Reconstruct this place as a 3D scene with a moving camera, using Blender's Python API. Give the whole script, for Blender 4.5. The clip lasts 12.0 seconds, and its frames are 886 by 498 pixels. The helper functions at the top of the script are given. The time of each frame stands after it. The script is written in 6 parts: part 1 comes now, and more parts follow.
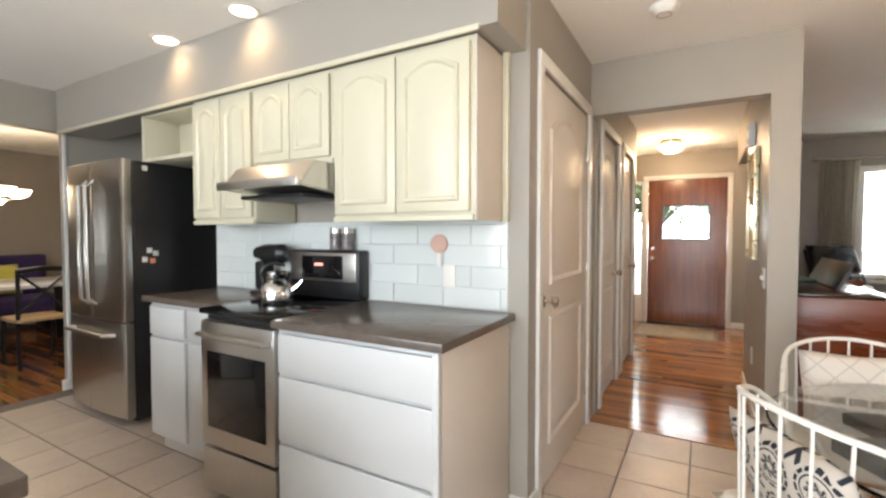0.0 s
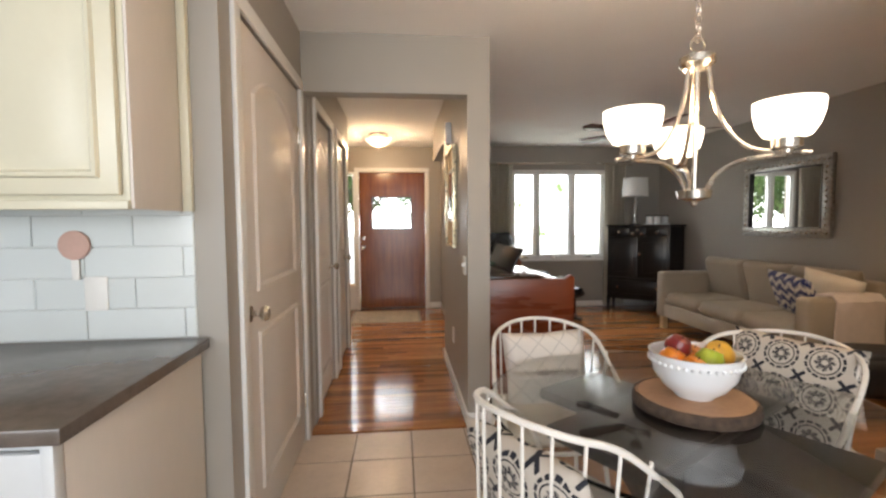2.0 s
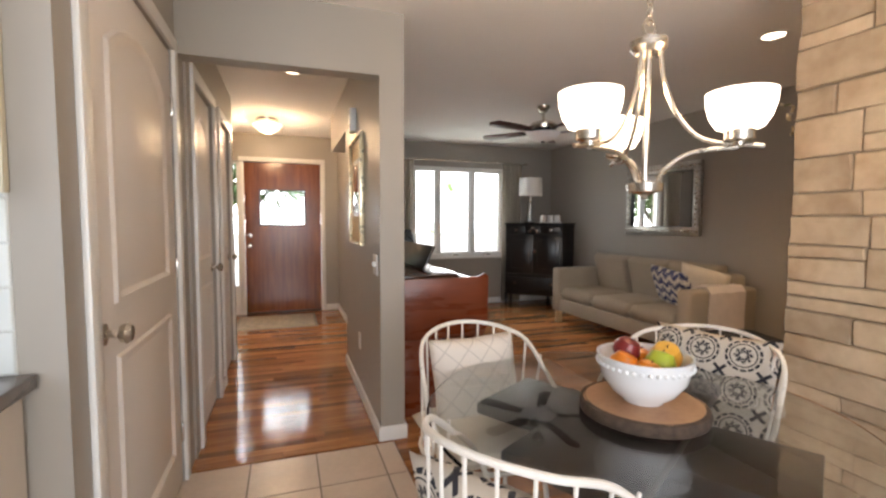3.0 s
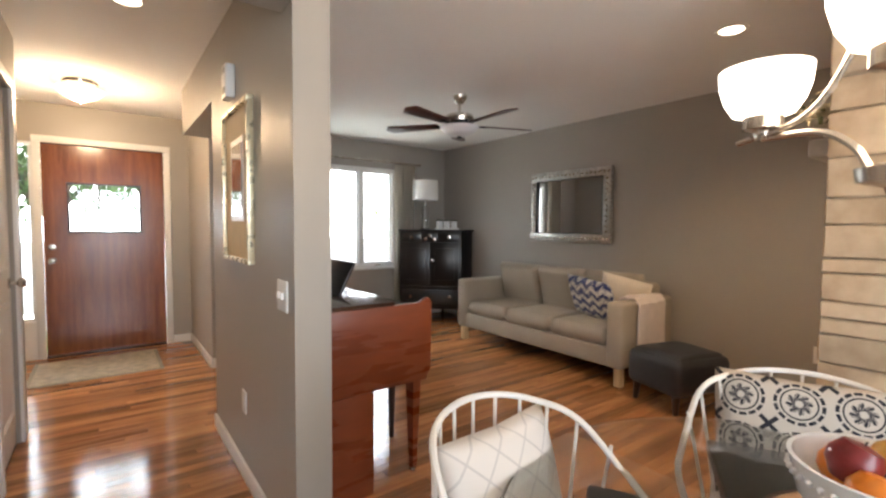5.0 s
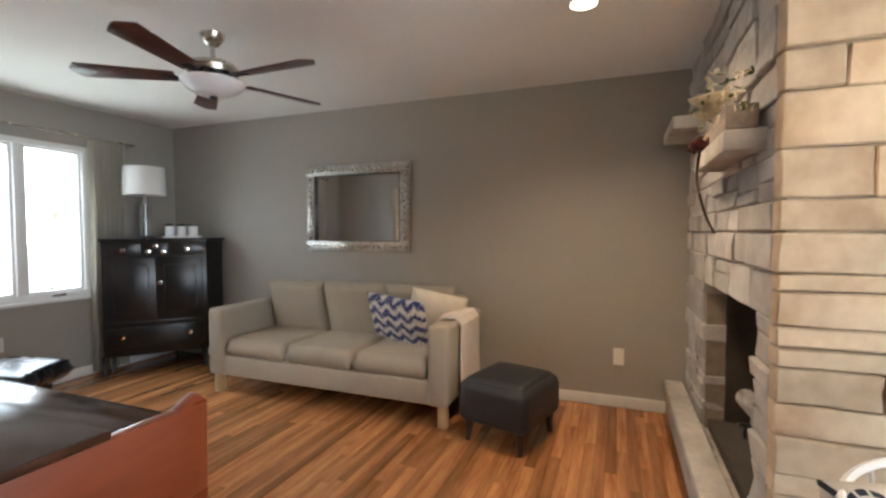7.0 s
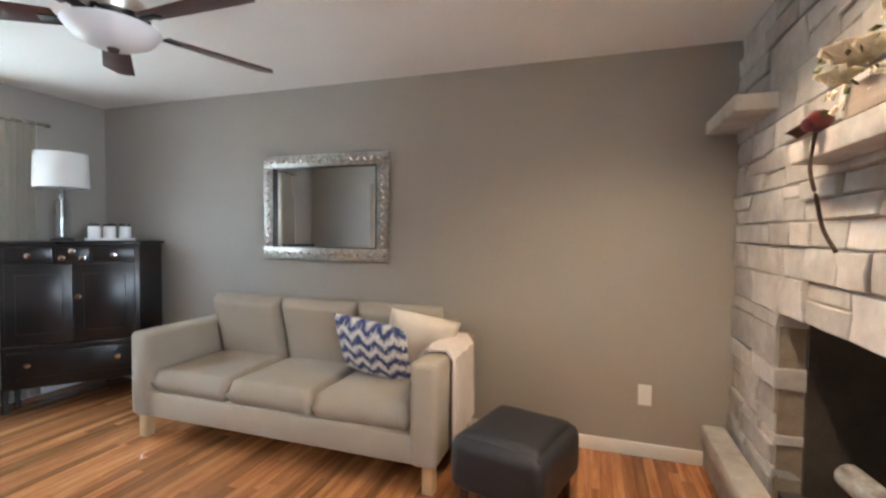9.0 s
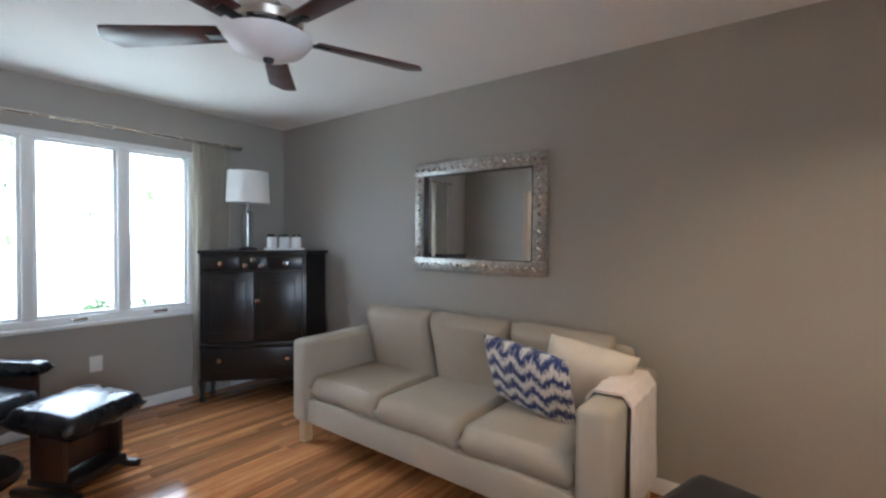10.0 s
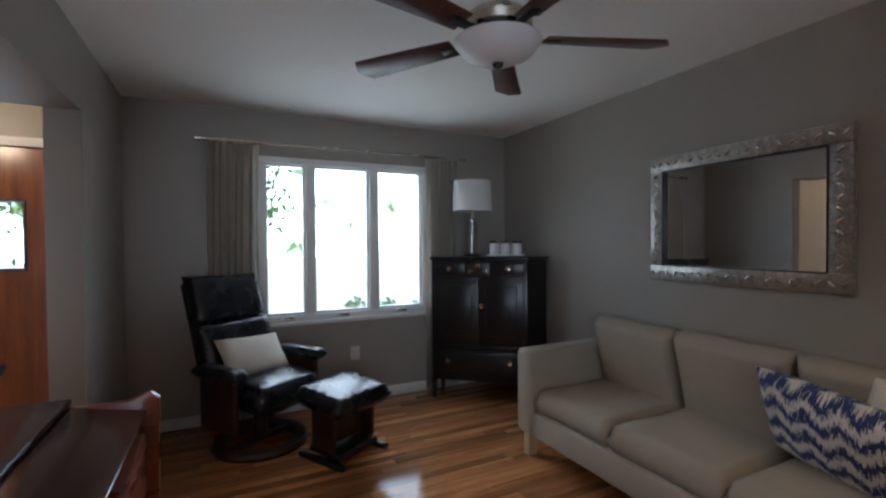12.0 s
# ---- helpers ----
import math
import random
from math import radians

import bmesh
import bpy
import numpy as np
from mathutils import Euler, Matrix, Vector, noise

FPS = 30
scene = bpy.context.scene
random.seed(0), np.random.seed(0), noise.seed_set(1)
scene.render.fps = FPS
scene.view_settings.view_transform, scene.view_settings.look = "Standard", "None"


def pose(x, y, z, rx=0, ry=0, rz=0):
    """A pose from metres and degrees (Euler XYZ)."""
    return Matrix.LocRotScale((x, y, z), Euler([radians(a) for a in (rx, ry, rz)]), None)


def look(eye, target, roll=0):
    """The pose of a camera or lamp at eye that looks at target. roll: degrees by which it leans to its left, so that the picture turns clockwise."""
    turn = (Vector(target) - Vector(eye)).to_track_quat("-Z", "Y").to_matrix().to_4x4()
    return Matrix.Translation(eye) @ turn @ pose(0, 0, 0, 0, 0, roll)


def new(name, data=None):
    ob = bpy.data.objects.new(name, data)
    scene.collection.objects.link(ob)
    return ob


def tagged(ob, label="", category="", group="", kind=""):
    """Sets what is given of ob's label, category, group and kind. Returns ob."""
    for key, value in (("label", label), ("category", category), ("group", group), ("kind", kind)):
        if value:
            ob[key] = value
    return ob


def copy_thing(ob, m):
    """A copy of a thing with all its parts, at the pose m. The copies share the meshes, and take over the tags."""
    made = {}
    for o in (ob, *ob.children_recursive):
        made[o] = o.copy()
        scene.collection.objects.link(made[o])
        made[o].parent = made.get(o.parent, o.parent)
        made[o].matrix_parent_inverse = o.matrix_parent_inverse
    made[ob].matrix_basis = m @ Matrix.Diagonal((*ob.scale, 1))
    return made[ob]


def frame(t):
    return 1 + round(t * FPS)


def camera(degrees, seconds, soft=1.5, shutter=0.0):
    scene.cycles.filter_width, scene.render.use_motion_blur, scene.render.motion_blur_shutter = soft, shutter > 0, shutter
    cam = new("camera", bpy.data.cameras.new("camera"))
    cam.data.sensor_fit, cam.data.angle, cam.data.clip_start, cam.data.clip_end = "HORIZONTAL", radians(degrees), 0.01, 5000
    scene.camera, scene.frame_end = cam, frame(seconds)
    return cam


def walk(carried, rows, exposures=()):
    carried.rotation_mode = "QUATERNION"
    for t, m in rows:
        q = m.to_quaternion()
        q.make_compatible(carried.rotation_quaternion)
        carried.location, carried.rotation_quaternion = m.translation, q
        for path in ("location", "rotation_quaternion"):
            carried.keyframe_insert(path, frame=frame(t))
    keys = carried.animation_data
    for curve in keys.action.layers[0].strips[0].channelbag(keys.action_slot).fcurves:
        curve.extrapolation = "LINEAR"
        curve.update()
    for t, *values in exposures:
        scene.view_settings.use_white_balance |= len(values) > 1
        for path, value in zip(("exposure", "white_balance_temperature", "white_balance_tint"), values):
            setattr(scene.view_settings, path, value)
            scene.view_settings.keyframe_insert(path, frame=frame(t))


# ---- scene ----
cam = camera(88.9, 12.0, soft=2.5)
PATH = [
    (0, (1.157, 1.006, 1.276), (0.16, 2.739, 1.211), 0.0),
    (0.5, (1.177, 1.081, 1.274), (0.416, 2.929, 1.195), -0.0),
    (1, (1.178, 1.2, 1.279), (0.707, 3.141, 1.191), -0.2),
    (1.5, (1.15, 1.294, 1.286), (0.994, 3.284, 1.176), -0.2),
    (2, (1.06, 1.386, 1.293), (1.249, 3.373, 1.177), -0.4),
    (2.5, (1.003, 1.486, 1.281), (1.442, 3.434, 1.167), -0.5),
    (3, (0.981, 1.65, 1.277), (1.635, 3.535, 1.151), 0.2),
    (5, (0.938, 2.546, 1.284), (2.132, 4.147, 1.186), 0.4),
    (5.5, (1.01, 2.836, 1.293), (2.378, 4.292, 1.216), 0.6),
    (6, (1.111, 3.082, 1.302), (2.645, 4.364, 1.223), 0.5),
    (6.5, (1.310, 3.338, 1.311), (3.025, 4.364, 1.228), 0.1),
    (7, (1.477, 3.512, 1.305), (3.342, 4.232, 1.227), -0.1),
    (9, (2.097, 3.801, 1.345), (3.992, 4.435, 1.269), 0.6),
    (9.5, (2.266, 3.863, 1.346), (4.042, 4.783, 1.293), 0.8),
    (10, (2.415, 3.991, 1.359), (4.0, 5.21, 1.313), 0.5),
    (10.5, (2.485, 4.097, 1.376), (3.834, 5.573, 1.354), 0.9),
    (11, (2.512, 4.117, 1.379), (3.641, 5.768, 1.36), 0.7),
    (11.5, (2.49, 4.142, 1.385), (3.476, 5.883, 1.352), 0.1),
    (12, (2.459, 4.166, 1.38), (3.335, 5.963, 1.347), -0.4),
]

EXPOSURES = [(0, 0.42, 6600, 12), (1, 0.15, 6750, 12), (2, 0.08, 6650, 14), (3, 0.2, 6600, 16), (5, 0.55, 6250, 13), (6.5, 0.68, 5900, 10), (7, 0.78, 5850, 9), (9, 1.28, 5500, 9), (9.5, 1.2, 5450, 9), (10, 0.75, 5250, 9), (10.5, 0.1, 5250, 9), (11, -0.3, 5200, 10), (12, -0.45, 5350, 11)]
walk(cam, [(t, look(eye, target, roll)) for t, eye, target, roll in PATH], EXPOSURES)

# ---- light ----
world = bpy.data.worlds.new("sky")
scene.world = world
world.use_nodes = True
wn = world.node_tree
sky = wn.nodes.new("ShaderNodeTexSky")
sky.sky_type, sky.sun_disc = "NISHITA", False
sky.sun_elevation, sky.sun_rotation = radians(55), radians(100)
wn.links.new(sky.outputs[0], wn.nodes["Background"].inputs[0])
wn.nodes["Background"].inputs[1].default_value = 0.15


def lamp(name, kind, m, power, colour, size=0.1, size_y=0.0, spot=0.0, blend=0.6):
    data = bpy.data.lights.new(name, kind)
    data.energy, data.color = power, colour
    if kind == "AREA":
        data.size = size
        if size_y:
            data.shape, data.size_y = "RECTANGLE", size_y
    elif kind == "SUN":
        data.angle = size
    else:
        data.shadow_soft_size = size
    if kind == "SPOT":
        data.spot_size, data.spot_blend = radians(spot), blend
    ob = new(name, data)
    ob.matrix_world = m
    return ob


DAY, WARM = (0.86, 0.94, 1.0), (1.0, 0.70, 0.40)
CEIL = 2.42
lamp("sun", "SUN", look((14, -2.5, 20), (0.2, 0, 0)), 4.0, (1.0, 0.94, 0.84), 0.009)
lamp("living_window_light", "AREA", look((3.44, 9.1, 2.95), (3.5, 5.6, 0.5)), 60, DAY, 2.6, 1.3)
lamp("lawn_bounce_light", "AREA", pose(3.44, 11.3, -0.40, 180), 620, (0.94, 1.0, 0.93), 8.0, 5.0)
lamp("patio_window_light", "AREA", look((0.30, -1.42, 1.25), (0.30, 3, 0.9)), 160, DAY, 3.7, 1.9)
lamp("entry_window_light", "AREA", look((0.7, 9.3, 2.75), (0.9, 6.5, 0.3)), 90, DAY, 1.6, 0.9)
for cx, cy, watts in ((-0.90, 2.53, 8), (-1.60, 2.53, 8), (3.83, 3.68, 85), (1.05, 5.38, 16)):
    lamp("can_light_bulb", "SPOT", pose(cx, cy, CEIL - 0.012), watts, WARM, 0.05, spot=135, blend=0.9)


# ---- materials ----
def material(name, rough=0.6, metal=0.0, **more):
    m = bpy.data.materials.new(name)
    m.use_nodes = True
    b = m.node_tree.nodes["Principled BSDF"]
    b.inputs["Roughness"].default_value, b.inputs["Metallic"].default_value = rough, metal
    for k, v in more.items():
        b.inputs[k.replace("_", " ")].default_value = v
    return m


def node(m, kind, **sets):
    n = m.node_tree.nodes.new(kind)
    for k, v in sets.items():
        n.inputs[k].default_value = v
    return n


def wire(m, a, b):
    m.node_tree.links.new(a, b)


def grain(name, colour, dark=None, scale=8.0, stretch=(1, 1, 1), rough=0.6, metal=0.0, bump=0.1, fine=60.0, spread=0.12, vary=0.0, island=False, **more):
    """Two scales of noise between two colours, relief from the finer, and a random shade for each object or island."""
    m = material(name, rough, metal, **more)
    b = m.node_tree.nodes["Principled BSDF"]
    dark = dark or tuple(c * (1 - spread) for c in colour)
    co = node(m, "ShaderNodeTexCoord")
    mp = node(m, "ShaderNodeMapping", Scale=stretch)
    wire(m, co.outputs["Object"], mp.inputs["Vector"])
    rnd = None
    if vary:
        rnd = node(m, "ShaderNodeNewGeometry").outputs["Random Per Island"] if island else node(m, "ShaderNodeObjectInfo").outputs["Random"]
        shift = node(m, "ShaderNodeVectorMath")
        shift.operation = "MULTIPLY_ADD"
        wire(m, rnd, shift.inputs[0])
        shift.inputs[1].default_value = (37, 53, 71)
        wire(m, mp.outputs[0], shift.inputs[2])
        vec = shift.outputs[0]
    else:
        vec = mp.outputs[0]
    n1 = node(m, "ShaderNodeTexNoise", Scale=scale, Detail=6.0)
    n2 = node(m, "ShaderNodeTexNoise", Scale=fine, Detail=4.0)
    wire(m, vec, n1.inputs["Vector"])
    wire(m, vec, n2.inputs["Vector"])
    add = node(m, "ShaderNodeMath")
    add.operation = "MULTIPLY_ADD"
    wire(m, n2.outputs[0], add.inputs[0])
    add.inputs[1].default_value = 0.4
    wire(m, n1.outputs[0], add.inputs[2])
    rg = node(m, "ShaderNodeMapRange")
    rg.inputs["From Min"].default_value, rg.inputs["From Max"].default_value = 0.45, 0.95
    wire(m, add.outputs[0], rg.inputs["Value"])
    mix = node(m, "ShaderNodeMix")
    mix.data_type = "RGBA"
    wire(m, rg.outputs[0], mix.inputs["Factor"])
    mix.inputs["A"].default_value, mix.inputs["B"].default_value = (*dark, 1), (*colour, 1)
    out = mix.outputs["Result"]
    if vary:
        hs = node(m, "ShaderNodeHueSaturation")
        r2 = node(m, "ShaderNodeMapRange")
        r2.inputs["To Min"].default_value, r2.inputs["To Max"].default_value = 1 - vary, 1 + vary * 0.6
        wire(m, rnd, r2.inputs["Value"])
        wire(m, r2.outputs[0], hs.inputs["Value"])
        wire(m, out, hs.inputs["Color"])
        out = hs.outputs[0]
    wire(m, out, b.inputs["Base Color"])
    if bump:
        bp = node(m, "ShaderNodeBump", Strength=bump, Distance=0.004)
        wire(m, add.outputs[0], bp.inputs["Height"])
        wire(m, bp.outputs[0], b.inputs["Normal"])
    rr = node(m, "ShaderNodeMapRange")
    rr.inputs["To Min"].default_value, rr.inputs["To Max"].default_value = max(rough - 0.06, 0.02), rough + 0.06
    wire(m, n1.outputs[0], rr.inputs["Value"])
    wire(m, rr.outputs[0], b.inputs["Roughness"])
    return m


def glow(name, colour, strength):
    m = material(name, 0.4)
    b = m.node_tree.nodes["Principled BSDF"]
    b.inputs["Base Color"].default_value = (0.85, 0.83, 0.78, 1)
    b.inputs["Emission Color"].default_value, b.inputs["Emission Strength"].default_value = (*colour, 1), strength
    return m


def glass(name, rough=0.0, tint=(1, 1, 1)):
    m = material(name, rough, 0.0, Transmission_Weight=1.0, IOR=1.45)
    m.node_tree.nodes["Principled BSDF"].inputs["Base Color"].default_value = (*tint, 1)
    return m


WALL = grain("greige_wall_paint", (0.355, 0.325, 0.283), spread=0.04, scale=3, rough=0.44, bump=0.05, fine=220)
CEILING = grain("ceiling_paint", (0.86, 0.84, 0.81), spread=0.03, scale=3, rough=0.9, bump=0.06, fine=260)
WHITE = grain("white_trim_paint", (0.78, 0.77, 0.74), spread=0.03, scale=5, rough=0.35, bump=0.02)
DOORW = grain("white_door_paint", (0.72, 0.67, 0.62), spread=0.03, scale=4, rough=0.5, bump=0.02)
CABW = grain("cream_cabinet_paint", (0.64, 0.60, 0.46), spread=0.05, scale=4, rough=0.32, bump=0.03)
CABL = grain("white_cabinet_paint", (0.62, 0.63, 0.63), spread=0.04, scale=4, rough=0.32, bump=0.03)
PANEL = grain("cabinet_end_panel", (0.66, 0.60, 0.54), spread=0.08, scale=2, stretch=(1, 1, 0.2), rough=0.45, bump=0.03)
COUNTER = grain("taupe_quartz_counter", (0.14, 0.112, 0.095), spread=0.25, scale=30, fine=250, rough=0.22, bump=0.0)
TILEW = grain("white_glazed_tile", (0.70, 0.74, 0.73), spread=0.03, scale=4, rough=0.12, bump=0.05, vary=0.04)
GROUT = grain("pale_grout", (0.68, 0.70, 0.68), spread=0.1, scale=20, rough=0.9)
FTILE = grain("beige_floor_tile", (0.62, 0.515, 0.43), (0.49, 0.40, 0.33), scale=3.5, fine=40, rough=0.32, bump=0.05, vary=0.06)
FGROUT = grain("brown_floor_grout", (0.24, 0.20, 0.17), spread=0.2, scale=20, rough=0.9)
OAK = grain("hickory_floor_board", (0.48, 0.225, 0.088), (0.22, 0.080, 0.027), scale=1.6, stretch=(1.2, 14, 14), fine=9, rough=0.12, bump=0.03, vary=0.5)
OAKJ = grain("hickory_floor_boards", (0.48, 0.225, 0.088), (0.22, 0.080, 0.027), scale=1.6, stretch=(1.2, 14, 14), fine=9, rough=0.12, bump=0.03, vary=0.5, island=True)
OAKGAP = material("floor_gap", 0.8, Base_Color=(0.08, 0.035, 0.015, 1))
DOORWOOD = grain("stained_front_door", (0.25, 0.078, 0.022), (0.12, 0.034, 0.011), scale=2.2, stretch=(9, 9, 0.8), fine=18, rough=0.22, bump=0.08)
MAHOG = grain("mahogany_veneer", (0.21, 0.050, 0.018), (0.15, 0.034, 0.013), scale=2.0, stretch=(1.2, 1.2, 9), fine=14, rough=0.28, bump=0.03)
DARKTOP = grain("dark_polished_wood", (0.060, 0.026, 0.016), (0.03, 0.013, 0.009), scale=2, stretch=(9, 1.2, 9), rough=0.16, bump=0.02)
BLACKW = grain("black_painted_wood", (0.014, 0.012, 0.012), spread=0.4, scale=6, rough=0.3, bump=0.03)
LEATHER = grain("black_leather", (0.013, 0.014, 0.018), spread=0.35, scale=9, fine=120, rough=0.28, bump=0.25)
DULLLEATHER = grain("black_ottoman_leather", (0.020, 0.021, 0.026), spread=0.3, scale=9, fine=150, rough=0.5, bump=0.2)
SOFA = grain("beige_sofa_cloth", (0.38, 0.33, 0.265), spread=0.10, scale=5, fine=420, rough=0.95, bump=0.25)
CREAM = grain("cream_cloth", (0.72, 0.65, 0.55), spread=0.10, scale=9, fine=320, rough=0.95, bump=0.25)
THROW = grain("pale_blanket", (0.78, 0.70, 0.66), spread=0.12, scale=12, fine=260, rough=0.98, bump=0.4)
CURTAIN = grain("cream_curtain", (0.80, 0.77, 0.70), spread=0.06, scale=6, fine=300, rough=0.95, bump=0.1)
_out = CURTAIN.node_tree.nodes["Material Output"]
_tl = node(CURTAIN, "ShaderNodeBsdfTranslucent")
_tl.inputs["Color"].default_value = (0.80, 0.77, 0.70, 1)
_mx = node(CURTAIN, "ShaderNodeMixShader", Fac=0.65)
wire(CURTAIN, CURTAIN.node_tree.nodes["Principled BSDF"].outputs[0], _mx.inputs[1])
wire(CURTAIN, _tl.outputs[0], _mx.inputs[2])
wire(CURTAIN, _mx.outputs[0], _out.inputs["Surface"])
PALEWOOD = grain("pale_beech_leg", (0.62, 0.42, 0.22), spread=0.2, scale=4, stretch=(8, 8, 1), rough=0.4)
DARKWOOD = grain("dark_walnut_wood", (0.040, 0.016, 0.010), spread=0.4, scale=4, stretch=(8, 8, 1), rough=0.3)
FANBLADE = grain("mahogany_fan_blade", (0.085, 0.022, 0.014), spread=0.4, scale=4, stretch=(2, 2, 8), rough=0.3)
STEEL = grain("brushed_stainless_steel", (0.62, 0.60, 0.57), spread=0.08, scale=3, stretch=(40, 1, 1), rough=0.30, metal=1.0, bump=0.02)
NICKEL = grain("brushed_nickel", (0.66, 0.61, 0.54), spread=0.08, scale=20, rough=0.26, metal=1.0, bump=0.0)
CHROME = material("polished_chrome", 0.08, 1.0, Base_Color=(0.8, 0.8, 0.8, 1))
SILVER = grain("silver_leaf_frame", (0.60, 0.58, 0.54), (0.30, 0.285, 0.26), scale=40, rough=0.33, metal=0.85, bump=0.4)
MIRROR = material("mirror_silvering", 0.01, 1.0, Base_Color=(0.9, 0.9, 0.9, 1))
BLACKG = material("black_ceramic_glass", 0.06, 0.0, Base_Color=(0.008, 0.008, 0.009, 1))
BLACKP = grain("black_enamel", (0.016, 0.016, 0.018), spread=0.3, scale=8, rough=0.35)
PANE = glass("window_glass")
TABLEGLASS = glass("table_glass", 0.0, (0.96, 0.985, 0.975))
LAMPGLASS = glass("smoked_lamp_glass", 0.03, (0.88, 0.90, 0.90))
SHADEGLOW = glow("lit_opal_glass", (1.0, 0.86, 0.64), 5.0)
HALLGLOW = glow("lit_alabaster_glass", (1.0, 0.78, 0.46), 3.2)
CANGLOW = glow("lit_bulb", (1.0, 0.82, 0.58), 7.0)
OPAL = material("unlit_opal_glass", 0.3, Base_Color=(0.80, 0.80, 0.82, 1))
LAMPSHADE = grain("white_linen_shade", (0.76, 0.75, 0.72), spread=0.05, scale=8, fine=300, rough=0.95)
WIREW = grain("white_enamelled_wire", (0.80, 0.76, 0.70), spread=0.06, scale=20, rough=0.35)
PLASTIC = material("white_plastic", 0.4, Base_Color=(0.78, 0.76, 0.72, 1))
PORCELAIN = material("white_porcelain", 0.12, Base_Color=(0.82, 0.82, 0.82, 1))
# One limestone; the grey copy has the front's cool light painted in.
STONE = grain("tan_limestone", (0.62, 0.49, 0.34), (0.40, 0.29, 0.185), scale=5, fine=22, rough=0.9, bump=1.0, vary=0.2)
STONECOOL = grain("limestone_in_cool_light", (0.54, 0.51, 0.475), (0.33, 0.30, 0.27), scale=5, fine=22, rough=0.9, bump=1.0, vary=0.2)
MORTAR = grain("tan_mortar", (0.33, 0.27, 0.20), spread=0.35, scale=12, rough=1.0, bump=0.6)
SOOT = grain("sooty_firebrick", (0.085, 0.070, 0.058), spread=0.5, scale=5, rough=0.95, bump=0.5)
BARK = grain("birch_bark", (0.40, 0.38, 0.35), (0.10, 0.08, 0.065), scale=9, stretch=(1, 1, 4), fine=40, rough=0.9, bump=0.7)
SLABWOOD = grain("cut_log_wood", (0.52, 0.30, 0.16), (0.36, 0.18, 0.09), scale=9, rough=0.5, bump=0.1)
RINDBARK = grain("dark_bark_rim", (0.10, 0.065, 0.045), spread=0.5, scale=30, rough=0.95, bump=1.0)
RUG = grain("faded_woven_rug", (0.42, 0.35, 0.25), (0.22, 0.19, 0.15), scale=14, fine=120, rough=1.0, bump=0.4)
PURPLE = grain("purple_velvet", (0.045, 0.030, 0.12), spread=0.3, scale=6, rough=0.8)
YELLOWC = grain("yellow_green_cloth", (0.55, 0.52, 0.12), spread=0.15, scale=8, rough=0.9)
GRASS = grain("sunlit_lawn", (0.16, 0.24, 0.06), (0.08, 0.13, 0.03), scale=4, fine=60, rough=0.95, bump=0.5)
LEAF = grain("tree_leaf", (0.12, 0.22, 0.05), (0.05, 0.11, 0.025), scale=3, rough=0.6, bump=0.0, vary=0.4, island=True, Transmission_Weight=0.15)
TRUNK = grain("grey_tree_bark", (0.15, 0.12, 0.095), spread=0.5, scale=6, stretch=(3, 3, 0.6), rough=0.95, bump=0.8)
SIDING = grain("exterior_siding", (0.55, 0.53, 0.50), spread=0.08, scale=3, rough=0.8)


